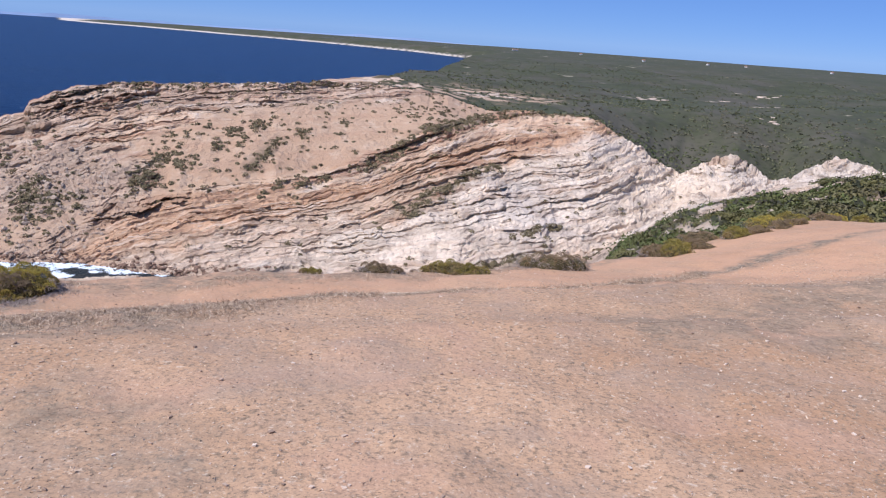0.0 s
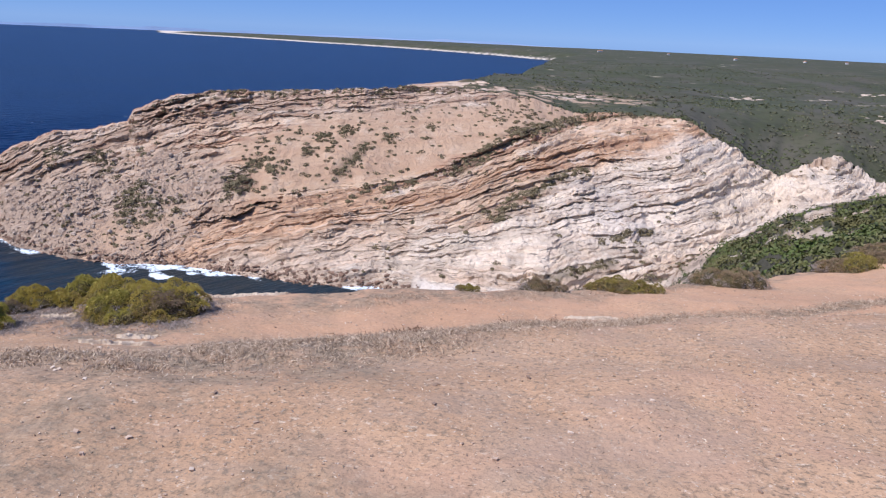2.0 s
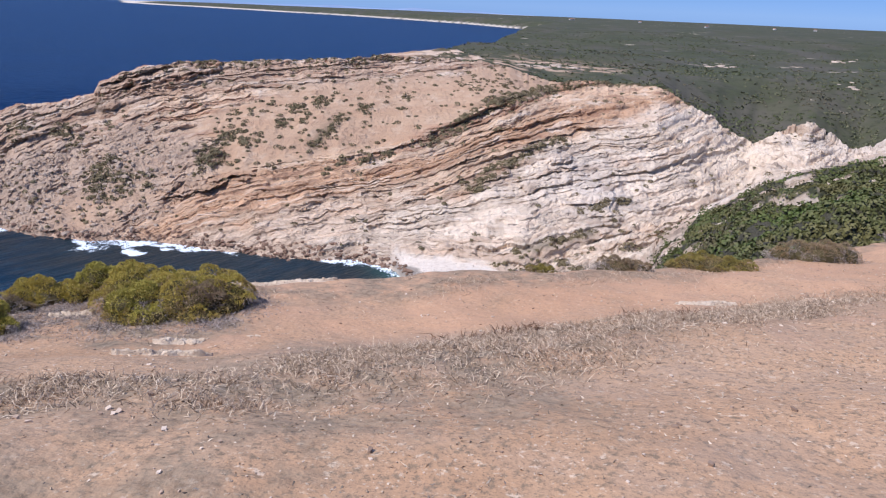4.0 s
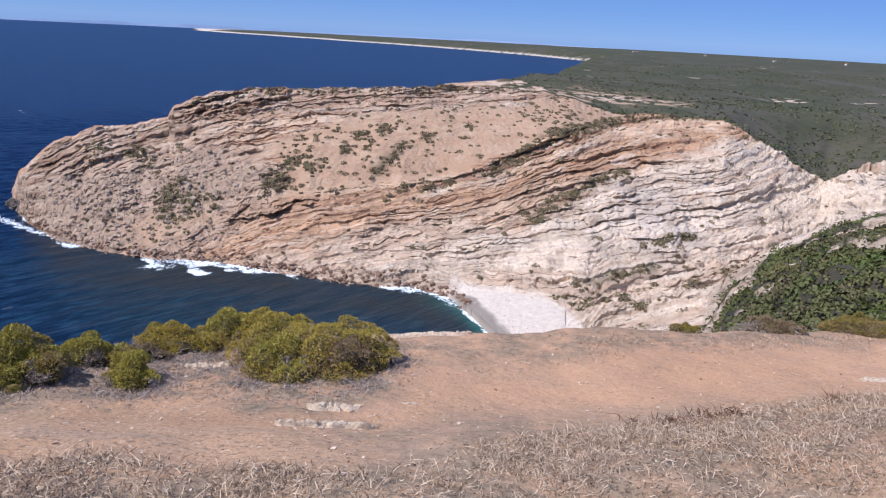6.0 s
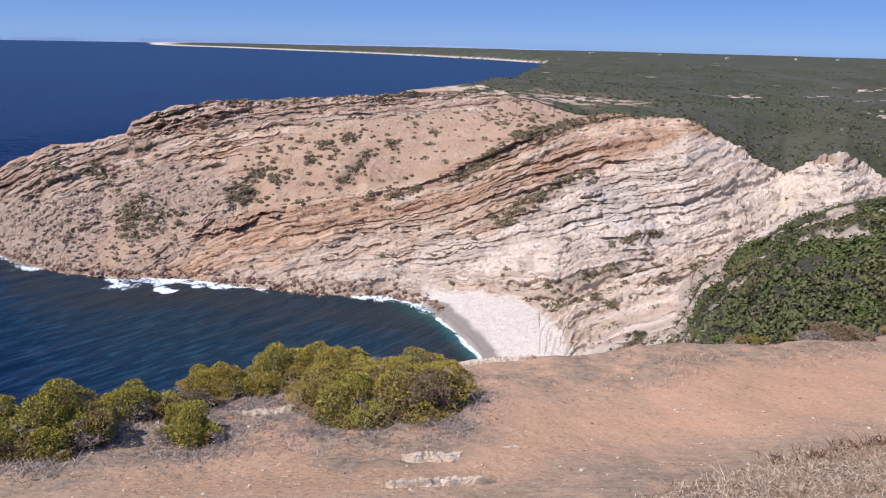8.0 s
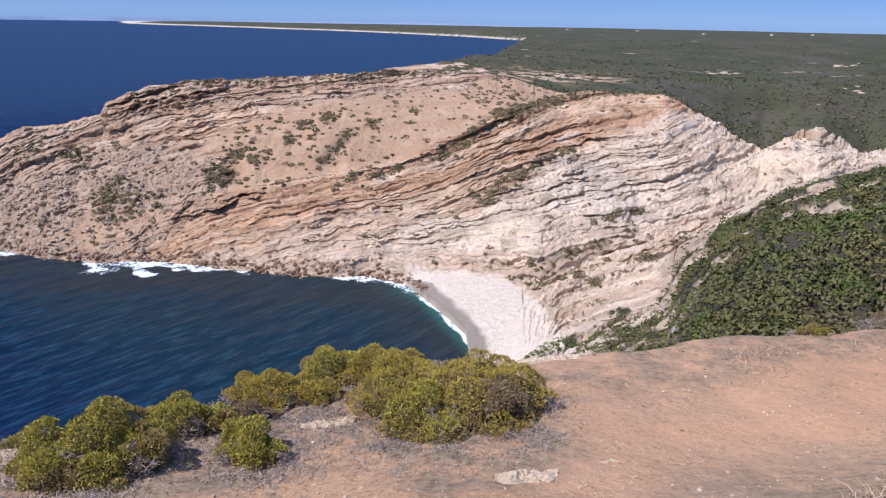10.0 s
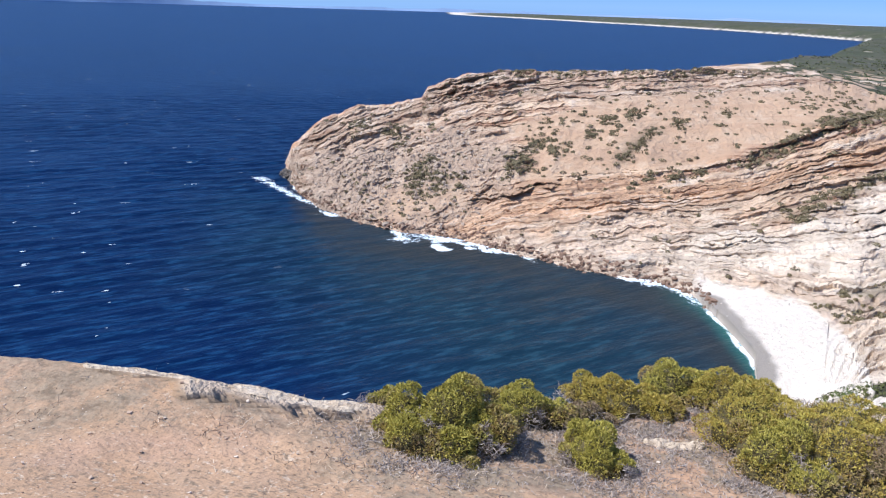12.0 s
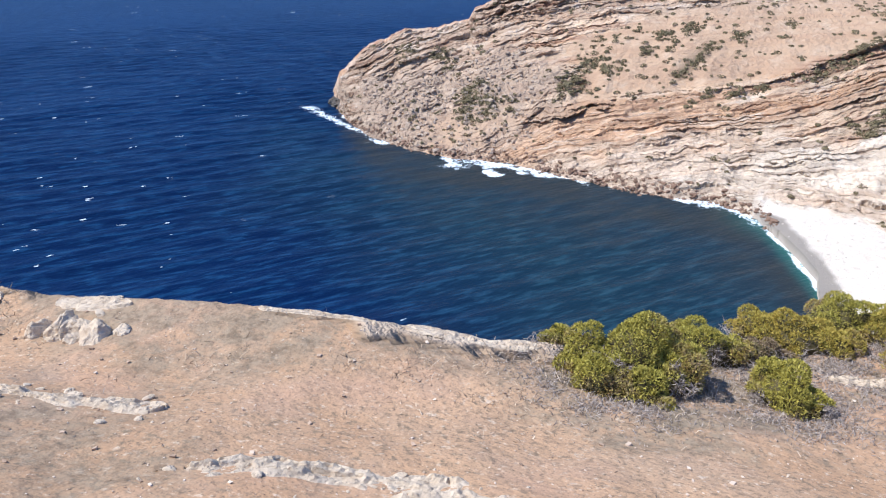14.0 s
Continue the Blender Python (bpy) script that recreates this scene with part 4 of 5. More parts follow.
def outcrop(name, path, wide, high, count, label, seed):
    """A ledge of pale rock breaking through the soil: stones set along a line."""
    rng = np.random.default_rng(seed)
    xs, ys = [p[0] for p in path], [p[1] for p in path]
    ts = np.linspace(0, 1, len(path))
    ob = new(name)
    ob.matrix_world = pose(xs[0], ys[0], ground_z(xs[0], ys[0]))
    bpy.context.view_layer.update()
    for k in range(count):
        t = (k + rng.uniform(0.2, 0.8)) / count
        x, y = np.interp(t, ts, xs) + rng.normal(0, wide * 0.3), np.interp(t, ts, ys) + rng.normal(0, wide * 0.3)
        big = rng.uniform(0.6, 1.25)
        size = (wide * big * rng.uniform(0.8, 1.5), wide * big * rng.uniform(0.6, 1.0), high * big * rng.uniform(0.7, 1.2))
        stone = new("stone", rock_mesh("stone", rng, size, PALE, 4, 0.45))
        stone.matrix_world = pose(x, y, ground_z(x, y) - high * 0.25, rng.uniform(-12, 12), rng.uniform(-12, 12), rng.uniform(0, 360))
        under(ob, stone)
    return tagged(ob, label, "rock outcrop", "pale rock outcrops")


def ledge(name, path, wide, high, label, seed, stones=10):
    """A worn shelf of pale rock: one cracked slab that follows a line, with broken stones about it."""
    rng = np.random.default_rng(seed)
    ts = np.linspace(0, 1, len(path))
    length = sum(math.dist(a, b) for a, b in zip(path, path[1:]))
    nu, nv = max(24, int(length / 0.016)), max(16, int(2.4 * wide / 0.016))
    t, u = np.meshgrid(np.linspace(-0.02, 1.02, nu), np.linspace(-1.2, 1.2, nv), indexing="ij")
    cx, cy = np.interp(t, ts, [p[0] for p in path]), np.interp(t, ts, [p[1] for p in path])
    dx, dy = path[-1][0] - path[0][0], path[-1][1] - path[0][1]
    nx, ny = -dy / math.hypot(dx, dy), dx / math.hypot(dx, dy)
    along_w = wide * (0.85 + 0.7 * rough(t * length * 1.6, t * 0 + seed, 3, 0.6, seed)) * np.sqrt(np.clip(1 - (2 * t - 1) ** 8, 0.02, 1))
    x, y = cx + nx * u * along_w, cy + ny * u * along_w
    jut, place = blocks((u + 1.2) * 1.6 + 0.8 * rough(x * 4, y * 4, 3, 0.6, seed + 1), t * length * 4 + 0.7 * rough(x * 5, y * 5, 2, 0.6, seed + 2), 0.9, seed + 3)
    body = smooth(1.15, 0.6, np.abs(u) + 0.7 * rough(x * 5, y * 5, 3, 0.6, seed + 4))
    crack = smooth(0.0, 0.10, place) * smooth(1.0, 0.92, place)
    z = height_at(x.ravel(), y.ravel()).reshape(x.shape) + high * (body * (0.35 + 0.75 * jut * crack + 0.6 * rough(x * 14, y * 14, 4, 0.65, seed + 5) + 0.4 * rough(x * 36, y * 36, 3, 0.65, seed + 6)) - 0.22)
    idx = np.arange(nu * nv).reshape(nu, nv)
    f = np.stack([idx[:-1, :-1], idx[1:, :-1], idx[1:, 1:], idx[:-1, 1:]], -1).reshape(-1, 4)
    ob = new(name)
    ob.matrix_world = pose(path[0][0], path[0][1], ground_z(*path[0]))
    bpy.context.view_layer.update()
    under(ob, mesh_of("slab", np.stack([x, y, z], -1).reshape(-1, 3), f, PALE))
    for k in range(stones):
        t = rng.uniform(0, 1)
        sx = np.interp(t, ts, [p[0] for p in path]) + rng.normal(0, wide * 0.9)
        sy = np.interp(t, ts, [p[1] for p in path]) + rng.normal(0, wide * 0.9)
        big = 0.009 + 0.03 * rng.uniform(0, 1) ** 4
        stone = new("stone", rock_mesh("stone", rng, (big * 1.3, big, big * 0.6), PALE, 2))
        stone.matrix_world = pose(sx, sy, ground_z(sx, sy) + big * 0.1, rng.uniform(-20, 20), rng.uniform(-20, 20), rng.uniform(0, 360))
        under(ob, stone)
    return tagged(ob, label, "rock outcrop", "pale rock outcrops")


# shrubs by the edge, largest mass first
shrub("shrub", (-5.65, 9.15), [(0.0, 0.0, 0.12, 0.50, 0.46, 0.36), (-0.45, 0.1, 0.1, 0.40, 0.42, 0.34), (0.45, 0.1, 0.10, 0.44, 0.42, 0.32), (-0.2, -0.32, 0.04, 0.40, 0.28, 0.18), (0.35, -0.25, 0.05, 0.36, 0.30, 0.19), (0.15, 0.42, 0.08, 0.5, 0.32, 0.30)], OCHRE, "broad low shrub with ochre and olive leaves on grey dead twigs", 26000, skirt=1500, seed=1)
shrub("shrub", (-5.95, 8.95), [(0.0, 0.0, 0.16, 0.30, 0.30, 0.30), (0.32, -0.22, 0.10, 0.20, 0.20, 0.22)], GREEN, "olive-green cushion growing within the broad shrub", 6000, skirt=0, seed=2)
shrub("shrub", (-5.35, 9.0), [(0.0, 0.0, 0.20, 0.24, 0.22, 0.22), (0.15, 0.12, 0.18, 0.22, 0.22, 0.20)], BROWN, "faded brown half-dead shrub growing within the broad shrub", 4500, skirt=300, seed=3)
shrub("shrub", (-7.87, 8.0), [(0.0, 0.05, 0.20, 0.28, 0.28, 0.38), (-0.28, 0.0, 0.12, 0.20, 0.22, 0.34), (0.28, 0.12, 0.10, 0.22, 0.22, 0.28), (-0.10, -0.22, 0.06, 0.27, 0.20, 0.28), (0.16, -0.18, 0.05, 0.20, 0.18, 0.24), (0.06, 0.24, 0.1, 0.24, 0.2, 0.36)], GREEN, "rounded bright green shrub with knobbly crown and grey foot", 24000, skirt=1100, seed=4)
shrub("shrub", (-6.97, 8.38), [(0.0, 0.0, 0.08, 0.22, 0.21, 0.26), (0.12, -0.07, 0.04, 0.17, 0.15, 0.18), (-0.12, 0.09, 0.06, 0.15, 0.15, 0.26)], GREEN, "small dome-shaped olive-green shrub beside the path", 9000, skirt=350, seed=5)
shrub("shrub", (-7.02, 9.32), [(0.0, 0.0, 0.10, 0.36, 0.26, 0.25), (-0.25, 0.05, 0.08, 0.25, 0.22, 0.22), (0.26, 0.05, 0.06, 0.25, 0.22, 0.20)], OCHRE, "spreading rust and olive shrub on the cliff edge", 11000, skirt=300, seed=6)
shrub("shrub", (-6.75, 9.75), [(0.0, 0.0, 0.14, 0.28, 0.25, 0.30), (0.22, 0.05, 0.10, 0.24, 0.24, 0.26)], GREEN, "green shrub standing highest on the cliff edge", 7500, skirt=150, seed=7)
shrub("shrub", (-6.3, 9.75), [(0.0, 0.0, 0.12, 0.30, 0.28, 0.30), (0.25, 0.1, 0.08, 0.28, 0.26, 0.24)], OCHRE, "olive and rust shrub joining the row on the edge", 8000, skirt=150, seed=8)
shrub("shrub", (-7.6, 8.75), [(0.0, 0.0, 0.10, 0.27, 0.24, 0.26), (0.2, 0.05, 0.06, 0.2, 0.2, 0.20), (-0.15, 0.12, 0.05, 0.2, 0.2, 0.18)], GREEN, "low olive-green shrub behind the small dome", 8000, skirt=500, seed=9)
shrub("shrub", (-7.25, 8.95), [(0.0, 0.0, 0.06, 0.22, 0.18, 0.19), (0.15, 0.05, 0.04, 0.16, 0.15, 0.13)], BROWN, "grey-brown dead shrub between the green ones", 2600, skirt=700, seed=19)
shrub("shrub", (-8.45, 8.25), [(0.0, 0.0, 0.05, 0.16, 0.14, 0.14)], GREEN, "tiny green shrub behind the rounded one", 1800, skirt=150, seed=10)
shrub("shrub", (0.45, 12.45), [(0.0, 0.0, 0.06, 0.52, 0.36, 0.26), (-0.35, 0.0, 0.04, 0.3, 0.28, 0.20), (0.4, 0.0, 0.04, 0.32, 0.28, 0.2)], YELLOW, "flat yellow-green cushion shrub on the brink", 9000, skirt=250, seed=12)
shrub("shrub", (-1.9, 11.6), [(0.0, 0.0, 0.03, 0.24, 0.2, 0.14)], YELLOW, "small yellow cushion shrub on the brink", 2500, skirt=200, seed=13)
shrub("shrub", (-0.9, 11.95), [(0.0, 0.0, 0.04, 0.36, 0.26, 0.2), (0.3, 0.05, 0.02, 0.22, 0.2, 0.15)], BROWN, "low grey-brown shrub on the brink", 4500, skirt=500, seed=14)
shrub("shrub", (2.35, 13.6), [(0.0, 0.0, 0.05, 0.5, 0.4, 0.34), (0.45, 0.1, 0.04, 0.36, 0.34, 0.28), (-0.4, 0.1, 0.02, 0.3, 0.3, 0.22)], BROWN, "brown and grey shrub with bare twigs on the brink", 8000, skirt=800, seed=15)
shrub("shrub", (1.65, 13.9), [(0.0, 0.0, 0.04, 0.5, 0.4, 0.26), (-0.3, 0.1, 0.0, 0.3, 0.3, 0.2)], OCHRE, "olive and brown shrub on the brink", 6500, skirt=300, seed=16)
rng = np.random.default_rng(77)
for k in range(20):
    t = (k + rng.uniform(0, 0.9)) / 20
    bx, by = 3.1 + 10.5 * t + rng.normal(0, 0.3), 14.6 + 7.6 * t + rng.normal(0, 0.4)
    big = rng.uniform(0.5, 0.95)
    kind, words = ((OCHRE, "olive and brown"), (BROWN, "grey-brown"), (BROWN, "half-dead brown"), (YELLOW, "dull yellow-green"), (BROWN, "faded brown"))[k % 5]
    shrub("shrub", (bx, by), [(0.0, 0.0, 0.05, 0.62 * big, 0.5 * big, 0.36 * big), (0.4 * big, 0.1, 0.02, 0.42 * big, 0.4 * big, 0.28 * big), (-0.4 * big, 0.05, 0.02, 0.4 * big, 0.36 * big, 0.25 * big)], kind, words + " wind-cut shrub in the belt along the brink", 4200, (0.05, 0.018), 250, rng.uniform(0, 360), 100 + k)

# pale rock
ledge("rock_outcrop", [(-9.05, 5.52), (-8.78, 5.73), (-8.48, 5.89), (-8.18, 5.98), (-7.88, 5.96), (-7.4, 5.84)], 0.15, 0.036, "long pale limestone ledge breaking through the trodden soil", 31, 34)
ledge("rock_outcrop", [(-11.2, 5.4), (-10.5, 5.62), (-10.1, 5.75), (-9.7, 5.95)], 0.14, 0.034, "broken pale limestone ledge in the dry soil", 32, 60)
outcrop("rock_outcrop", [(-11.3, 6.25), (-11.05, 6.38), (-10.85, 6.5)], 0.13, 0.15, 7, "pair of rounded pale boulders on the cliff top", 33)
ledge("rock_outcrop", [(-12.45, 6.1), (-12.2, 6.27), (-11.9, 6.4)], 0.10, 0.04, "pale rock shelf along the cliff's rim", 34, 12)
ledge("rock_outcrop", [(-5.32, 8.02), (-4.92, 8.12)], 0.09, 0.04, "flat pale rock flush with the path", 35, 5)
ledge("rock_outcrop", [(-5.32, 7.36), (-4.68, 7.68)], 0.09, 0.045, "flat pale rock beside the dry grass", 36, 6)
ledge("rock_outcrop", [(-7.65, 8.72), (-7.35, 8.84)], 0.08, 0.06, "pale rock between the shrubs", 37, 4)
ledge("rock_outcrop", [(-6.75, 8.88), (-6.35, 9.0)], 0.07, 0.05, "pale stony patch between the shrubs", 41, 8)
outcrop("rock_outcrop", [(-4.62, 8.3), (-4.54, 8.32)], 0.05, 0.03, 2, "single pale stone on the path", 38)
for k, (b0, b1) in enumerate(((-60.3, -58.3), (-54.9, -51.7), (-50.8, -46.6))):
    rim = [(math.sin(radians(b)) * (along(b, EDGE) - 0.08), math.cos(radians(b)) * (along(b, EDGE) - 0.08)) for b in np.linspace(b0, b1, 4)]
    ledge("rock_outcrop", rim, 0.075, 0.022, "white limestone rim along the top of the sea cliff", 50 + k, 2)
rim = [(math.sin(radians(b)) * (along(b, EDGE) - 0.1), math.cos(radians(b)) * (along(b, EDGE) - 0.1)) for b in (-28, -25, -22)]
ledge("rock_outcrop", rim, 0.08, 0.04, "pale stones on the brink beside the shrubs", 40, 6)
ledge("rock_outcrop", [(-0.6, 10.0), (0.1, 10.25)], 0.10, 0.03, "pale stony streak on the terrace", 44, 6)


def scatter_stones(name, rng, x, y, z, sizes, material, label, category):
    """Many loose stones in one object."""
    kinds = []
    for _ in range(6):
        me = rock_mesh("kind", rng, (1, 0.8, 0.6), material, 1 if sizes.max() > 0.1 else 0, 1.1)
        co, tri = np.empty(len(me.vertices) * 3, np.float32), np.empty(len(me.polygons) * 3, np.int32)
        me.vertices.foreach_get("co", co)
        me.loops.foreach_get("vertex_index", tri)
        kinds.append((co.reshape(-1, 3), tri.reshape(-1, 3)))
        bpy.data.meshes.remove(me)
    verts, faces, base = [], [], 0
    for k in range(len(x)):
        co, tri = kinds[k % 6]
        a = rng.uniform(0, 6.28)
        turn = np.array([[math.cos(a), -math.sin(a), 0], [math.sin(a), math.cos(a), 0], [0, 0, 1]])
        verts.append((co * rng.uniform(0.7, 1.3, 3) * sizes[k]) @ turn.T + [x[k], y[k], z[k] + 0.2 * sizes[k]])
        faces.append(tri + base)
        base += len(co)
    return tagged(mesh_of(name, np.concatenate(verts), np.concatenate(faces), material), label, category, kind="stuff")


def spread(rng, count, az, r, power=1.0):
    a, d = np.radians(rng.uniform(*az, count)), r[0] + (r[1] - r[0]) * rng.uniform(0, 1, count) ** power
    return np.sin(a) * d, np.cos(a) * d


# pebbles on the trodden ground
rng = np.random.default_rng(5)
n = 16000
px, py = rng.uniform(-13, 8, n), 1.2 + 12 * rng.uniform(0, 1, n) ** 1.5
keep = np.hypot(px, py) < along(np.degrees(np.arctan2(px, py)), EDGE) - 0.15
px, py = px[keep], py[keep]
scatter_stones("pebbles", rng, px, py, height_at(px, py), 0.006 + 0.016 * rng.uniform(0, 1, len(px)) ** 7, PEBBLE, "loose pale and brown pebbles on dry soil", "pebbles")

# dry grass in the belt along the low bank, by the rim and round the shrubs
n = 750000
gx, gy = rng.uniform(-13, 5, n), rng.uniform(4.5, 13.5, n)
belt = belt_of(gx, gy)
clump = smooth(-0.1, 0.3, rough(gx * 1.5, gy * 1.5, 3, 0.6, 201)) * np.interp(gx, [-5.5, -4.2, -3.7, -2.9, -2.2, 0, 3], [0.45, 0.45, 1.1, 1.0, 0.3, 0.35, 0.2])
out = np.hypot(gx, gy) - along(np.degrees(np.arctan2(gx, gy)), EDGE)
brim = np.exp(-(((out + 0.6) / 0.45) ** 2))
keep = (rng.uniform(0, 1, n) < np.maximum(1.7 * belt * (0.16 + 0.95 * clump), 0.4 * brim * clump)) & (out < 0.1)
gx, gy = gx[keep], gy[keep]
v, f = blades(rng, np.column_stack([gx, gy, height_at(gx, gy) - 0.005]), 0.07, 0.0024, 1.1)
tagged(mesh_of("dry_grass", v, f, STRAW), "dry straw-coloured grass along the low bank", "dry grass", kind="stuff")
n = 200000
gx, gy = rng.uniform(-13, 10, n), 1.2 + 12.3 * rng.uniform(0, 1, n) ** 1.25
out = np.hypot(gx, gy) - along(np.degrees(np.arctan2(gx, gy)), EDGE)
sparse = 0.16 + 0.55 * smooth(-0.12, 0.3, rough(gx * 0.6, gy * 0.6, 4, 0.6, 202))
sparse = np.where(gy - 0.22 * gx < np.interp(gx, [-6, -3, 0, 5], [6.9, 8, 9.3, 11.7]), sparse, 0.10 * sparse)
sparse = sparse * np.interp(gx, [-9, -6, -3, -1], [0.3, 0.4, 0.8, 1.0])
keep = (rng.uniform(0, 1, n) < np.maximum(sparse, 0.95 * belt_of(gx, gy))) & (out < -0.1)
gx, gy = gx[keep], gy[keep]
v, f = blades(rng, np.column_stack([gx, gy, height_at(gx, gy) - 0.003]), 0.023, 0.0048, 1.8)
tagged(mesh_of("plant_litter", v, f, LITTER), "grey plant litter strewn over the soil", "plant litter", kind="stuff")
# dead twigs and litter heaped round the feet of the shrubs
n = 190000
gx, gy = rng.uniform(-9.2, -4.0, n), rng.uniform(7.0, 10.3, n)
near = np.max([np.exp(-((np.maximum(0, np.hypot(gx - bx, gy - by) - 0.75 * br) / 0.24) ** 2)) for bx, by, br in SHRUBS[:10]], 0)
out = np.hypot(gx, gy) - along(np.degrees(np.arctan2(gx, gy)), EDGE)
keep = (out < -0.12) & (rng.uniform(0, 1, n) < near * (0.25 + 0.9 * smooth(-0.2, 0.2, rough(gx * 3, gy * 3, 3, 0.6, 203))))
gx, gy = gx[keep], gy[keep]
v, f = blades(rng, np.column_stack([gx, gy, height_at(gx, gy) - 0.004]), 0.042, 0.0026, 1.4)
tagged(mesh_of("dead_brushwood", v, f, WOOD), "grey dead brushwood heaped round the shrubs", "brushwood", kind="stuff")
for k, (tx, ty) in enumerate([(-2.62, 7.98), (-2.4, 8.1), (-2.9, 7.9), (-2.2, 8.12), (-1.3, 8.65), (-0.8, 8.8)]):
    roots = np.column_stack([rng.normal(0, 0.06, 80), rng.normal(0, 0.05, 80), np.zeros(80)])
    v, f = blades(rng, roots, 0.085, 0.004, 0.8)
    plant = mesh_of("dried_plant", v, f, RED)
    plant.matrix_world = pose(tx, ty, ground_z(tx, ty) - 0.01)
    tagged(plant, "dark red-brown dried-up plant at the bank's top", "dried plant", "dried plants", "stuff")
roots = np.column_stack([rng.normal(0, 0.03, 18), rng.normal(0, 0.03, 18), np.zeros(18)])
v, f = blades(rng, roots, 0.11, 0.002, 0.4)
plant = mesh_of("dried_plant", v, f, WOOD)
plant.matrix_world = pose(-8.55, 8.1, ground_z(-8.55, 8.1) - 0.01)
tagged(plant, "thin grey dried-up plant standing on the rim", "dried plant", "dried plants", "stuff")


# ---- across the cove ----
def shrub_field(name, rng, x, y, z, size, per, leaf, material, label, category):
    """Many far shrubs in one object: each a heap of leaves over a shaded dome."""
    n = len(x)
    d = unit(rng.normal(size=(n, per, 3)))
    d[..., 2] = np.abs(d[..., 2])
    wide = size[:, None, None] * np.array([1.0, 1.0, 0.62]) * (0.75 + 0.5 * rng.uniform(0, 1, (n, 1, 3)))
    p = np.stack([x, y, z], -1)[:, None, :] + d * wide * rng.uniform(0.82, 1.08, (n, per, 1))
    facing = unit(d + 0.38 * rng.normal(size=d.shape))
    a = unit(np.cross(facing, rng.normal(size=d.shape))) * leaf * rng.uniform(0.35, 0.65, (n, per, 1))
    b = np.cross(facing, a) * 0.7
    v = np.stack([p - a, p + b, p + a, p - b], 2).reshape(-1, 3)
    f = np.arange(4 * n * per).reshape(-1, 4)
    return tagged(mesh_of(name, v, f, material), label, category, kind="stuff")


def settled(x, y):
    """The land at places, with its beds' jut taken in."""
    z, push, rock, scrub, sand, white, s, sw, scree, talus, out, v = land(x, y)
    r = np.hypot(x, y)
    return x * (1 - push / r), y * (1 - push / r), z, rock, scrub, sand, scree, talus, v


rng = np.random.default_rng(9)
# shrubs on the face: single ones on the bare slope, and thicker patches
x, y = spread(rng, 42000, (-38.5, 24), (154, 292))
az, r = np.degrees(np.arctan2(x, y)), np.hypot(x, y)
sx, sy, sz, rock, scrub, sand, scree, talus, v = settled(x, y)
patches = [(-19.6, 226, 3.4, 2.2), (-18.8, 223.5, 3.0, 1.6), (-20.6, 223, 2.6, 1.2), (-21.3, 219, 3.4, 1.8), (-22.2, 215, 2.0, 0.7), (-28.7, 226, 3.0, 1.8), (-27.5, 219, 4.4, 1.4), (-29.2, 219.5, 3.4, 1.4), (-25.7, 217, 2.4, 1.0), (-30.7, 250, 3.0, 1.3), (-30.1, 244, 2.6, 1.1), (-28.0, 241, 2.6, 0.9), (-33.1, 254, 3.0, 0.9), (-15.0, 236, 2.6, 1.3), (-13.4, 240, 2.6, 1.3), (-14.4, 230.5, 2.2, 1.1), (-15.9, 230, 2.2, 1.2), (-10.2, 236.7, 1.6, 1.6), (-7.5, 237.5, 1.4, 1.5), (-7.0, 246.5, 1.5, 1.5), (-13.0, 207.5, 1.3, 1.0), (-10.2, 211, 1.9, 1.2), (-11.8, 210.7, 1.7, 0.9), (-8.5, 215, 1.9, 1.3), (-20.1, 215.3, 2.4, 0.9), (-10.9, 187.3, 0.7, 1.3), (-10.1, 186.5, 0.7, 1.2), (5.4, 164.8, 2.2, 2.2), (2.4, 158.5, 2.6, 0.5), (6.7, 157, 2.6, 0.6), (7.0, 180, 2.4, 0.5), (9.3, 192, 2.0, 0.7), (12.9, 185, 3.4, 0.8), (11.4, 172, 3.0, 0.6), (4.0, 162.5, 3.0, 0.5)]
chance = 0.085 * scree * (0.4 + 1.2 * smooth(-0.1, 0.3, rough(x * 0.05, y * 0.05, 3, 0.6, 211))) + 0.02 * talus + 0.018 * smooth(0.75, 0.85, v) + 0.007 + 0.3 * smooth(0.93, 0.99, v) * smooth(-26, -23, az) * smooth(-4, -8, az)
for p_az, p_r, wide, much in patches:
    chance = np.maximum(chance, 0.8 * much * np.exp(-(((az - p_az) * 4.0 / wide) ** 2) - ((r - p_r) / wide) ** 2))
chance = np.maximum(chance, 0.75 * seam_of(az, r))
keep = (rng.uniform(0, 1, len(x)) < chance) & ((v > 0.03) | (az > -1)) & (v < 1.03) & (sand < 0.3)
shrub_field("cliff_shrubs", rng, sx[keep], sy[keep], sz[keep] - 0.15, (0.4 + 0.9 * rng.uniform(0, 1, keep.sum()) ** 2) * (1 + 0.3 * smooth(0.3, 0.8, chance[keep])), 46, 0.52, FACE_LEAF, "dark olive shrubs dotted over the cliff face", "shrubs")
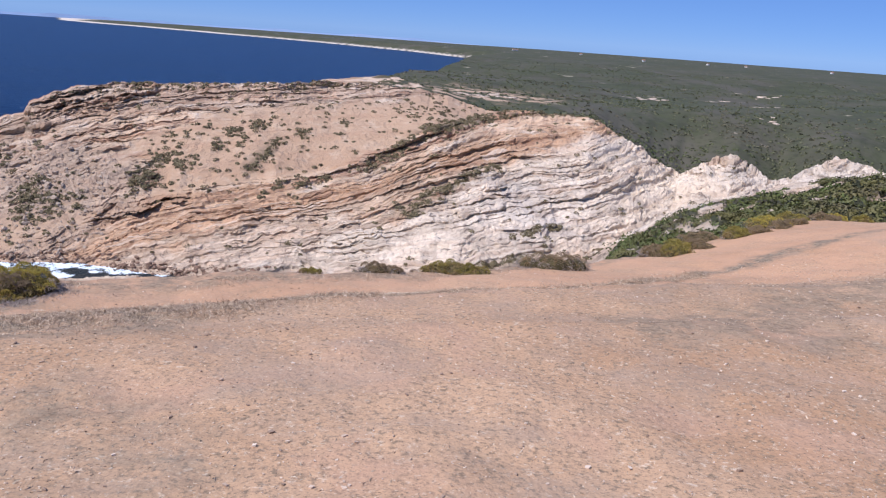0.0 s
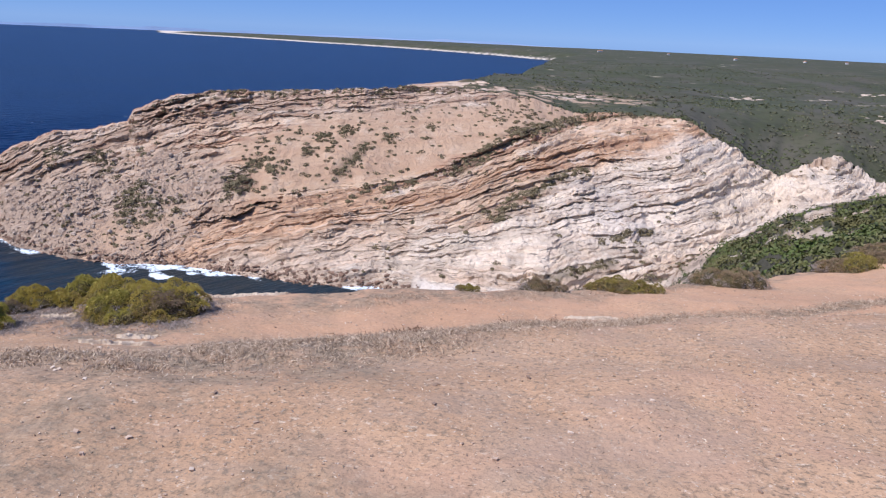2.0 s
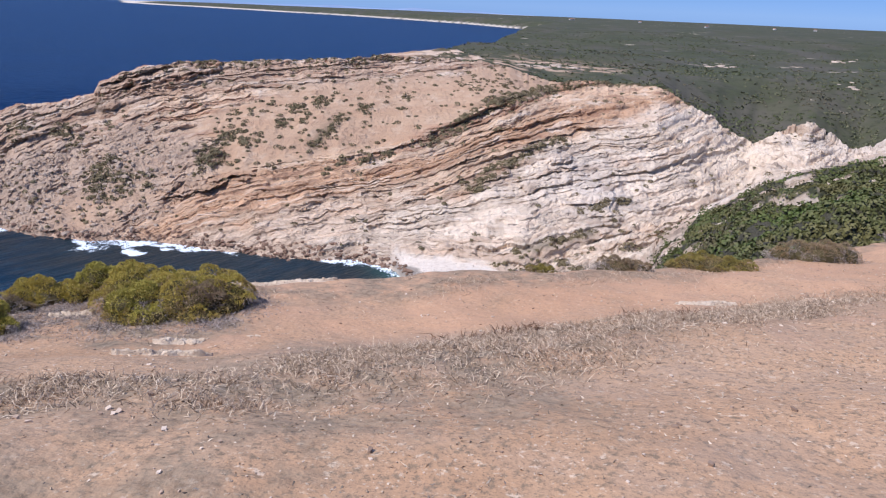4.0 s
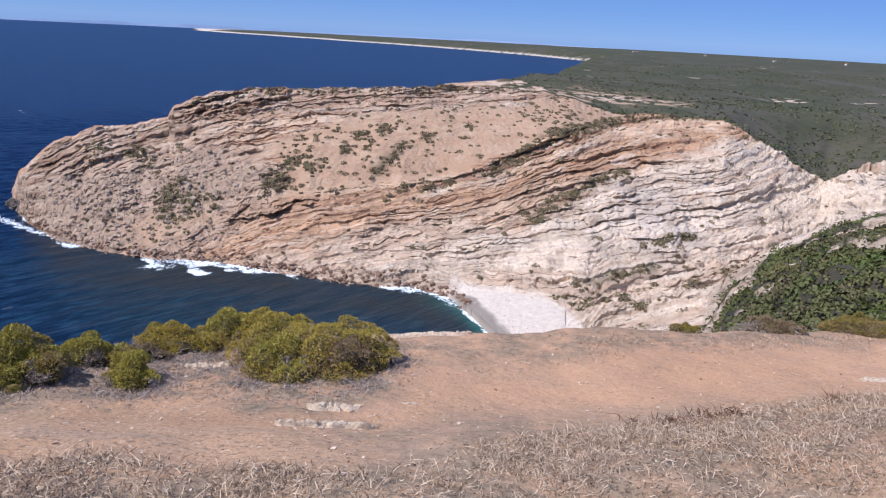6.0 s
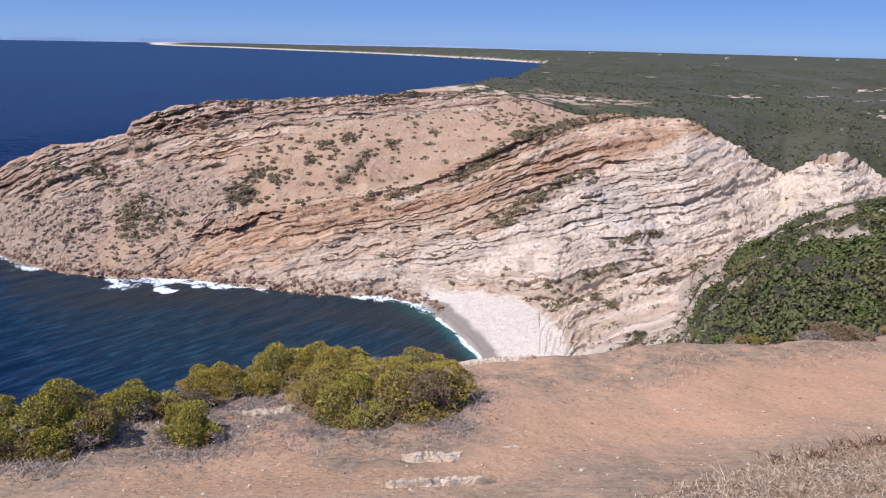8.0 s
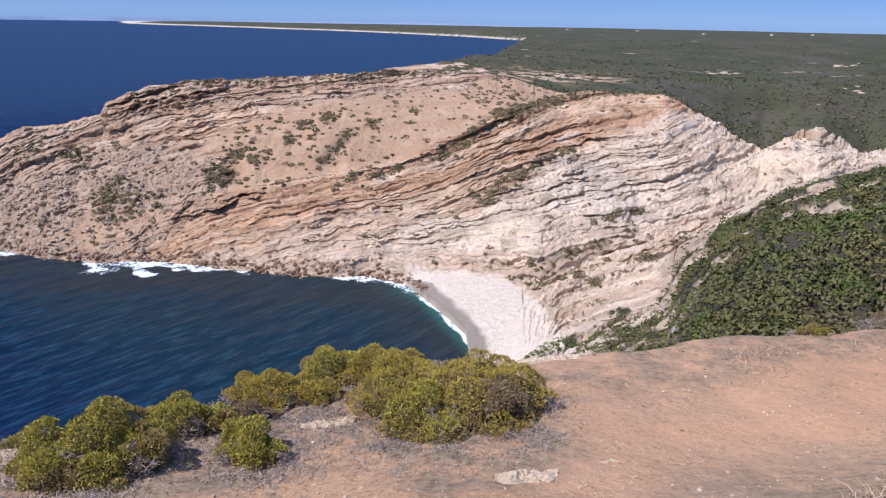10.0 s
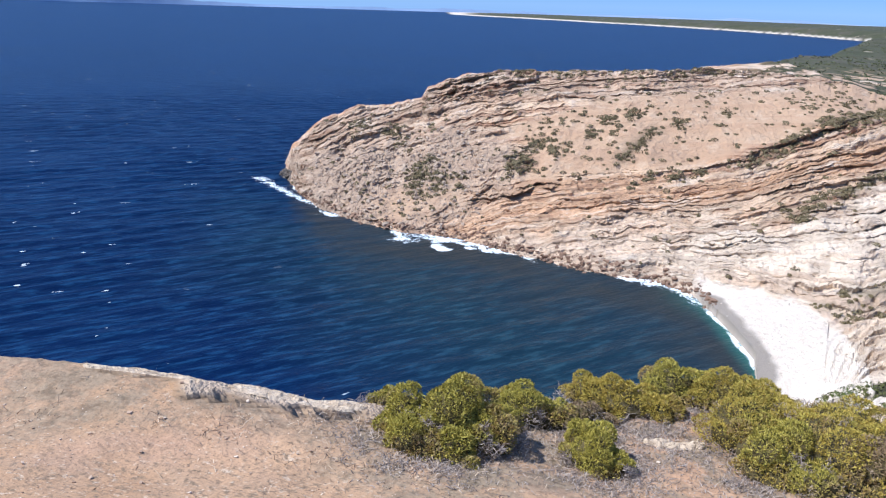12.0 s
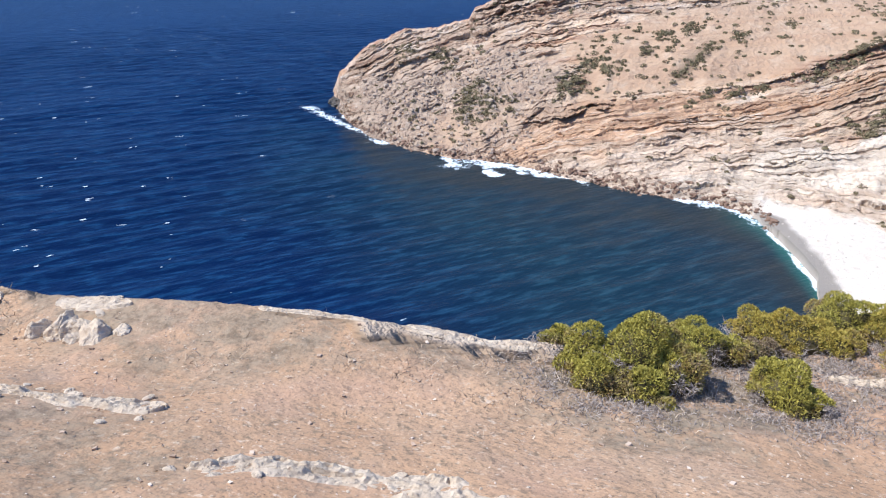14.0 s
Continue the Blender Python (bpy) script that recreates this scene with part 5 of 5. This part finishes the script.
# scrub on the slope between the cliff top and the gully
x, y = spread(rng, 30000, (-0.5, 38), (30, 146))
sx, sy, sz, rock, scrub, sand, scree, talus, v = settled(x, y)
keep = rng.uniform(0, 1, len(x)) < np.maximum(smooth(0.4, 0.8, scrub) * 0.55, 0.10 * (np.degrees(np.arctan2(x, y)) < 16) * smooth(60, 90, np.hypot(x, y)) * (sand < 0.2) * smooth(0.0, 0.12, rough(x * 0.12, y * 0.12, 4, 0.65, 212)))
shrub_field("slope_scrub", rng, sx[keep], sy[keep], sz[keep] - 0.1, 0.35 + 0.85 * rng.uniform(0, 1, keep.sum()) ** 1.5, 23, 0.36, SLOPE_LEAF, "dense green scrub covering the slope above the gully", "scrub")
# scrubland behind the ridge
x, y = spread(rng, 17000, (-9, 38), (285, 1200), 1.6)
sx, sy, sz, rock, scrub, sand, scree, talus, v = settled(x, y)
keep = (rng.uniform(0, 1, len(x)) < smooth(0.3, 0.9, scrub) * (0.2 + 0.7 * smooth(-0.15, 0.2, rough(x * 0.015, y * 0.015, 4, 0.6, 221)))) & (sz > 8)
shrub_field("plateau_scrub", rng, sx[keep], sy[keep], sz[keep] - 0.2, 0.6 + 1.1 * rng.uniform(0, 1, keep.sum()) ** 2, 13, 0.9, FAR_LEAF, "dark evergreen scrub over the inland plateau", "scrub")
# fallen blocks: grey talus below the seaward crags, dark wet rocks along the water
x, y = spread(rng, 9000, (-38.6, -24), (196, 262))
sx, sy, sz, rock, scrub, sand, scree, talus, v = settled(x, y)
keep = (rng.uniform(0, 1, len(x)) < 0.55 * talus + 0.015) & (v > 0.0) & (v < 0.85)
scatter_stones("talus_blocks", rng, sx[keep], sy[keep], sz[keep], 0.18 + 1.0 * rng.uniform(0, 1, keep.sum()) ** 5, BOULDER, "grey fallen blocks heaped below the crags", "boulders")
a = rng.uniform(-39.0, -6.5, 1300)
d = along(a, SHORE) + rng.normal(1.2, 1.5, 1300)
x, y = np.sin(np.radians(a)) * d, np.cos(np.radians(a)) * d
z = height_at(x, y)
keep = (z > -1.2) & (z < 4)
scatter_stones("shore_rocks", rng, x[keep], y[keep], z[keep], 0.2 + 0.8 * rng.uniform(0, 1, keep.sum()) ** 4, WET, "dark reddish wet rocks along the waterline", "boulders")
for k, (bx, by, size) in enumerate([(-166.5, 209.5, (3.6, 3.2, 3.0)), (-162.0, 206.5, (2.8, 2.6, 2.8)), (-169.5, 210.5, (2.0, 1.8, 1.5))]):
    rock = new("sea_rock", rock_mesh("sea_rock", np.random.default_rng(60 + k), size, DARK, 4, 0.9))
    rock.location = (bx, by, 0.6)
    tagged(rock, "dark wet rock standing in the surf off the point", "rock", "rocks off the point")
x, y = spread(rng, 260, (-7.5, 4), (118, 165))
sx, sy, sz, rock, scrub, sand, scree, talus, v = settled(x, y)
keep = (sand > 0.5) & (sz > 0.6)
scatter_stones("beach_stones", rng, sx[keep], sy[keep], sz[keep], 0.10 + 0.4 * rng.uniform(0, 1, keep.sum()) ** 5, BEACH_STONE, "stones strewn over the white beach", "stones")


# ---- far off ----
def backdrop_hills():
    """The mountains over the sea, at the horizon; their blue is air haze put into the colour."""
    m = Nodes("far_hills", 1.0, 0.0)
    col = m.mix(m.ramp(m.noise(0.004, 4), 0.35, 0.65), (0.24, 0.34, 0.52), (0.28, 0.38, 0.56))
    mat = m.done(col)
    a = np.arange(-68, 3, 0.25)
    h = 5 + 12 * smooth(-40, -28, a) * (1 - smooth(-2, 2, a)) * (0.8 + 0.8 * rough(a * 0.5, a * 0.0, 4, 0.6, 302)) + 46 * np.clip(np.exp(-(((a + 50) / 8.0) ** 2)) + 0.12 * np.exp(-(((a + 25) / 10) ** 2)), 0, 1) * (0.75 + 0.5 * rough(a * 0.35, a * 0.0, 4, 0.55, 301))
    xy = np.column_stack([np.sin(np.radians(a)), np.cos(np.radians(a))])
    low = np.column_stack([xy * 4935, np.full(len(a), -2.0)])
    high = np.column_stack([xy * 4950, h])
    n = len(a)
    f = np.column_stack([np.arange(n - 1), np.arange(1, n), n + np.arange(1, n), n + np.arange(n - 1)])
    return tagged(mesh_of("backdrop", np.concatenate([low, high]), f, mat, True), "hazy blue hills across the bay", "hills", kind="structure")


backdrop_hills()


def plain_material(name, colour, other):
    m = Nodes(name, 0.8, 0.2)
    return m.done(m.mix(m.ramp(m.noise(0.5, 4), 0.4, 0.6), colour, other))


WALL, ROOF = plain_material("white_plaster", (0.8, 0.79, 0.76), (0.72, 0.71, 0.68)), plain_material("tiled_roof", (0.42, 0.22, 0.14), (0.36, 0.19, 0.12))


def house(bearing, far, wide, turn):
    x, y = math.sin(radians(bearing)) * far, math.cos(radians(bearing)) * far
    ob = new("house")
    ob.matrix_world = pose(x, y, ground_z(x, y) - 0.3, 0, 0, turn)
    bm = bmesh.new()
    bmesh.ops.create_cube(bm, size=1.0, matrix=Matrix.Translation((0, 0, 2.0)) @ Matrix.Diagonal((wide, 7, 4.6, 1)))
    me = bpy.data.meshes.new("wall")
    bm.to_mesh(me), bm.free()
    me.materials.append(WALL)
    new("wall", me).parent = ob
    w = wide / 2 + 0.4
    v = [(-w, -4.4, 4.25), (w, -4.4, 4.25), (w, 4.4, 4.25), (-w, 4.4, 4.25), (-w + 1, 0, 6.1), (w - 1, 0, 6.1)]
    me = bpy.data.meshes.new("roof")
    me.from_pydata(v, [], [(0, 1, 5, 4), (2, 3, 4, 5), (1, 2, 5), (3, 0, 4), (3, 2, 1, 0)])
    me.materials.append(ROOF)
    new("roof", me).parent = ob
    return tagged(ob, "small white house with a tiled roof among the scrub", "house", "far houses")


for bearing, far, wide, turn in ((14.7, 2300, 8, 10), (19.1, 2600, 8, 40), (21.6, 2900, 9, -15), (10.2, 3300, 10, 5), (5.4, 3100, 22, 20), (27.0, 2800, 8, 30)):
    house(bearing, far, wide, turn)

# bare pale rock showing through the scrub of the plateau
for k, (bearing, far, wide, count) in enumerate([(15.4, 470, 3.2, 9), (4.6, 372, 3.0, 11), (2.8, 365, 2.6, 10), (22.9, 620, 3.5, 7), (20.5, 560, 2.2, 6), (23.8, 380, 1.8, 6), (24.5, 700, 3.2, 6)]):
    rng = np.random.default_rng(400 + k)
    x, y = math.sin(radians(bearing)) * far, math.cos(radians(bearing)) * far
    ob = new("rock_outcrop")
    ob.matrix_world = pose(x, y, ground_z(x, y), 0, 0, -bearing)
    bpy.context.view_layer.update()
    for _ in range(count):
        lx, ly, big = rng.normal(0, wide * 1.3), rng.normal(0, wide * 2.2), wide * rng.uniform(0.25, 0.8)
        px, py = x + lx * math.cos(radians(bearing)) + ly * math.sin(radians(bearing)), y - lx * math.sin(radians(bearing)) + ly * math.cos(radians(bearing))
        stone = new("stone", rock_mesh("stone", rng, (big * 1.5, big, big * rng.uniform(0.2, 0.4)), FAR_STONE, 3))
        stone.matrix_world = pose(px, py, ground_z(px, py), rng.uniform(-8, 8), rng.uniform(-8, 8), rng.uniform(-50, 50) - bearing)
        under(ob, stone)
    tagged(ob, "bare pale rock showing through dark scrub", "rock outcrop", "pale rock outcrops")
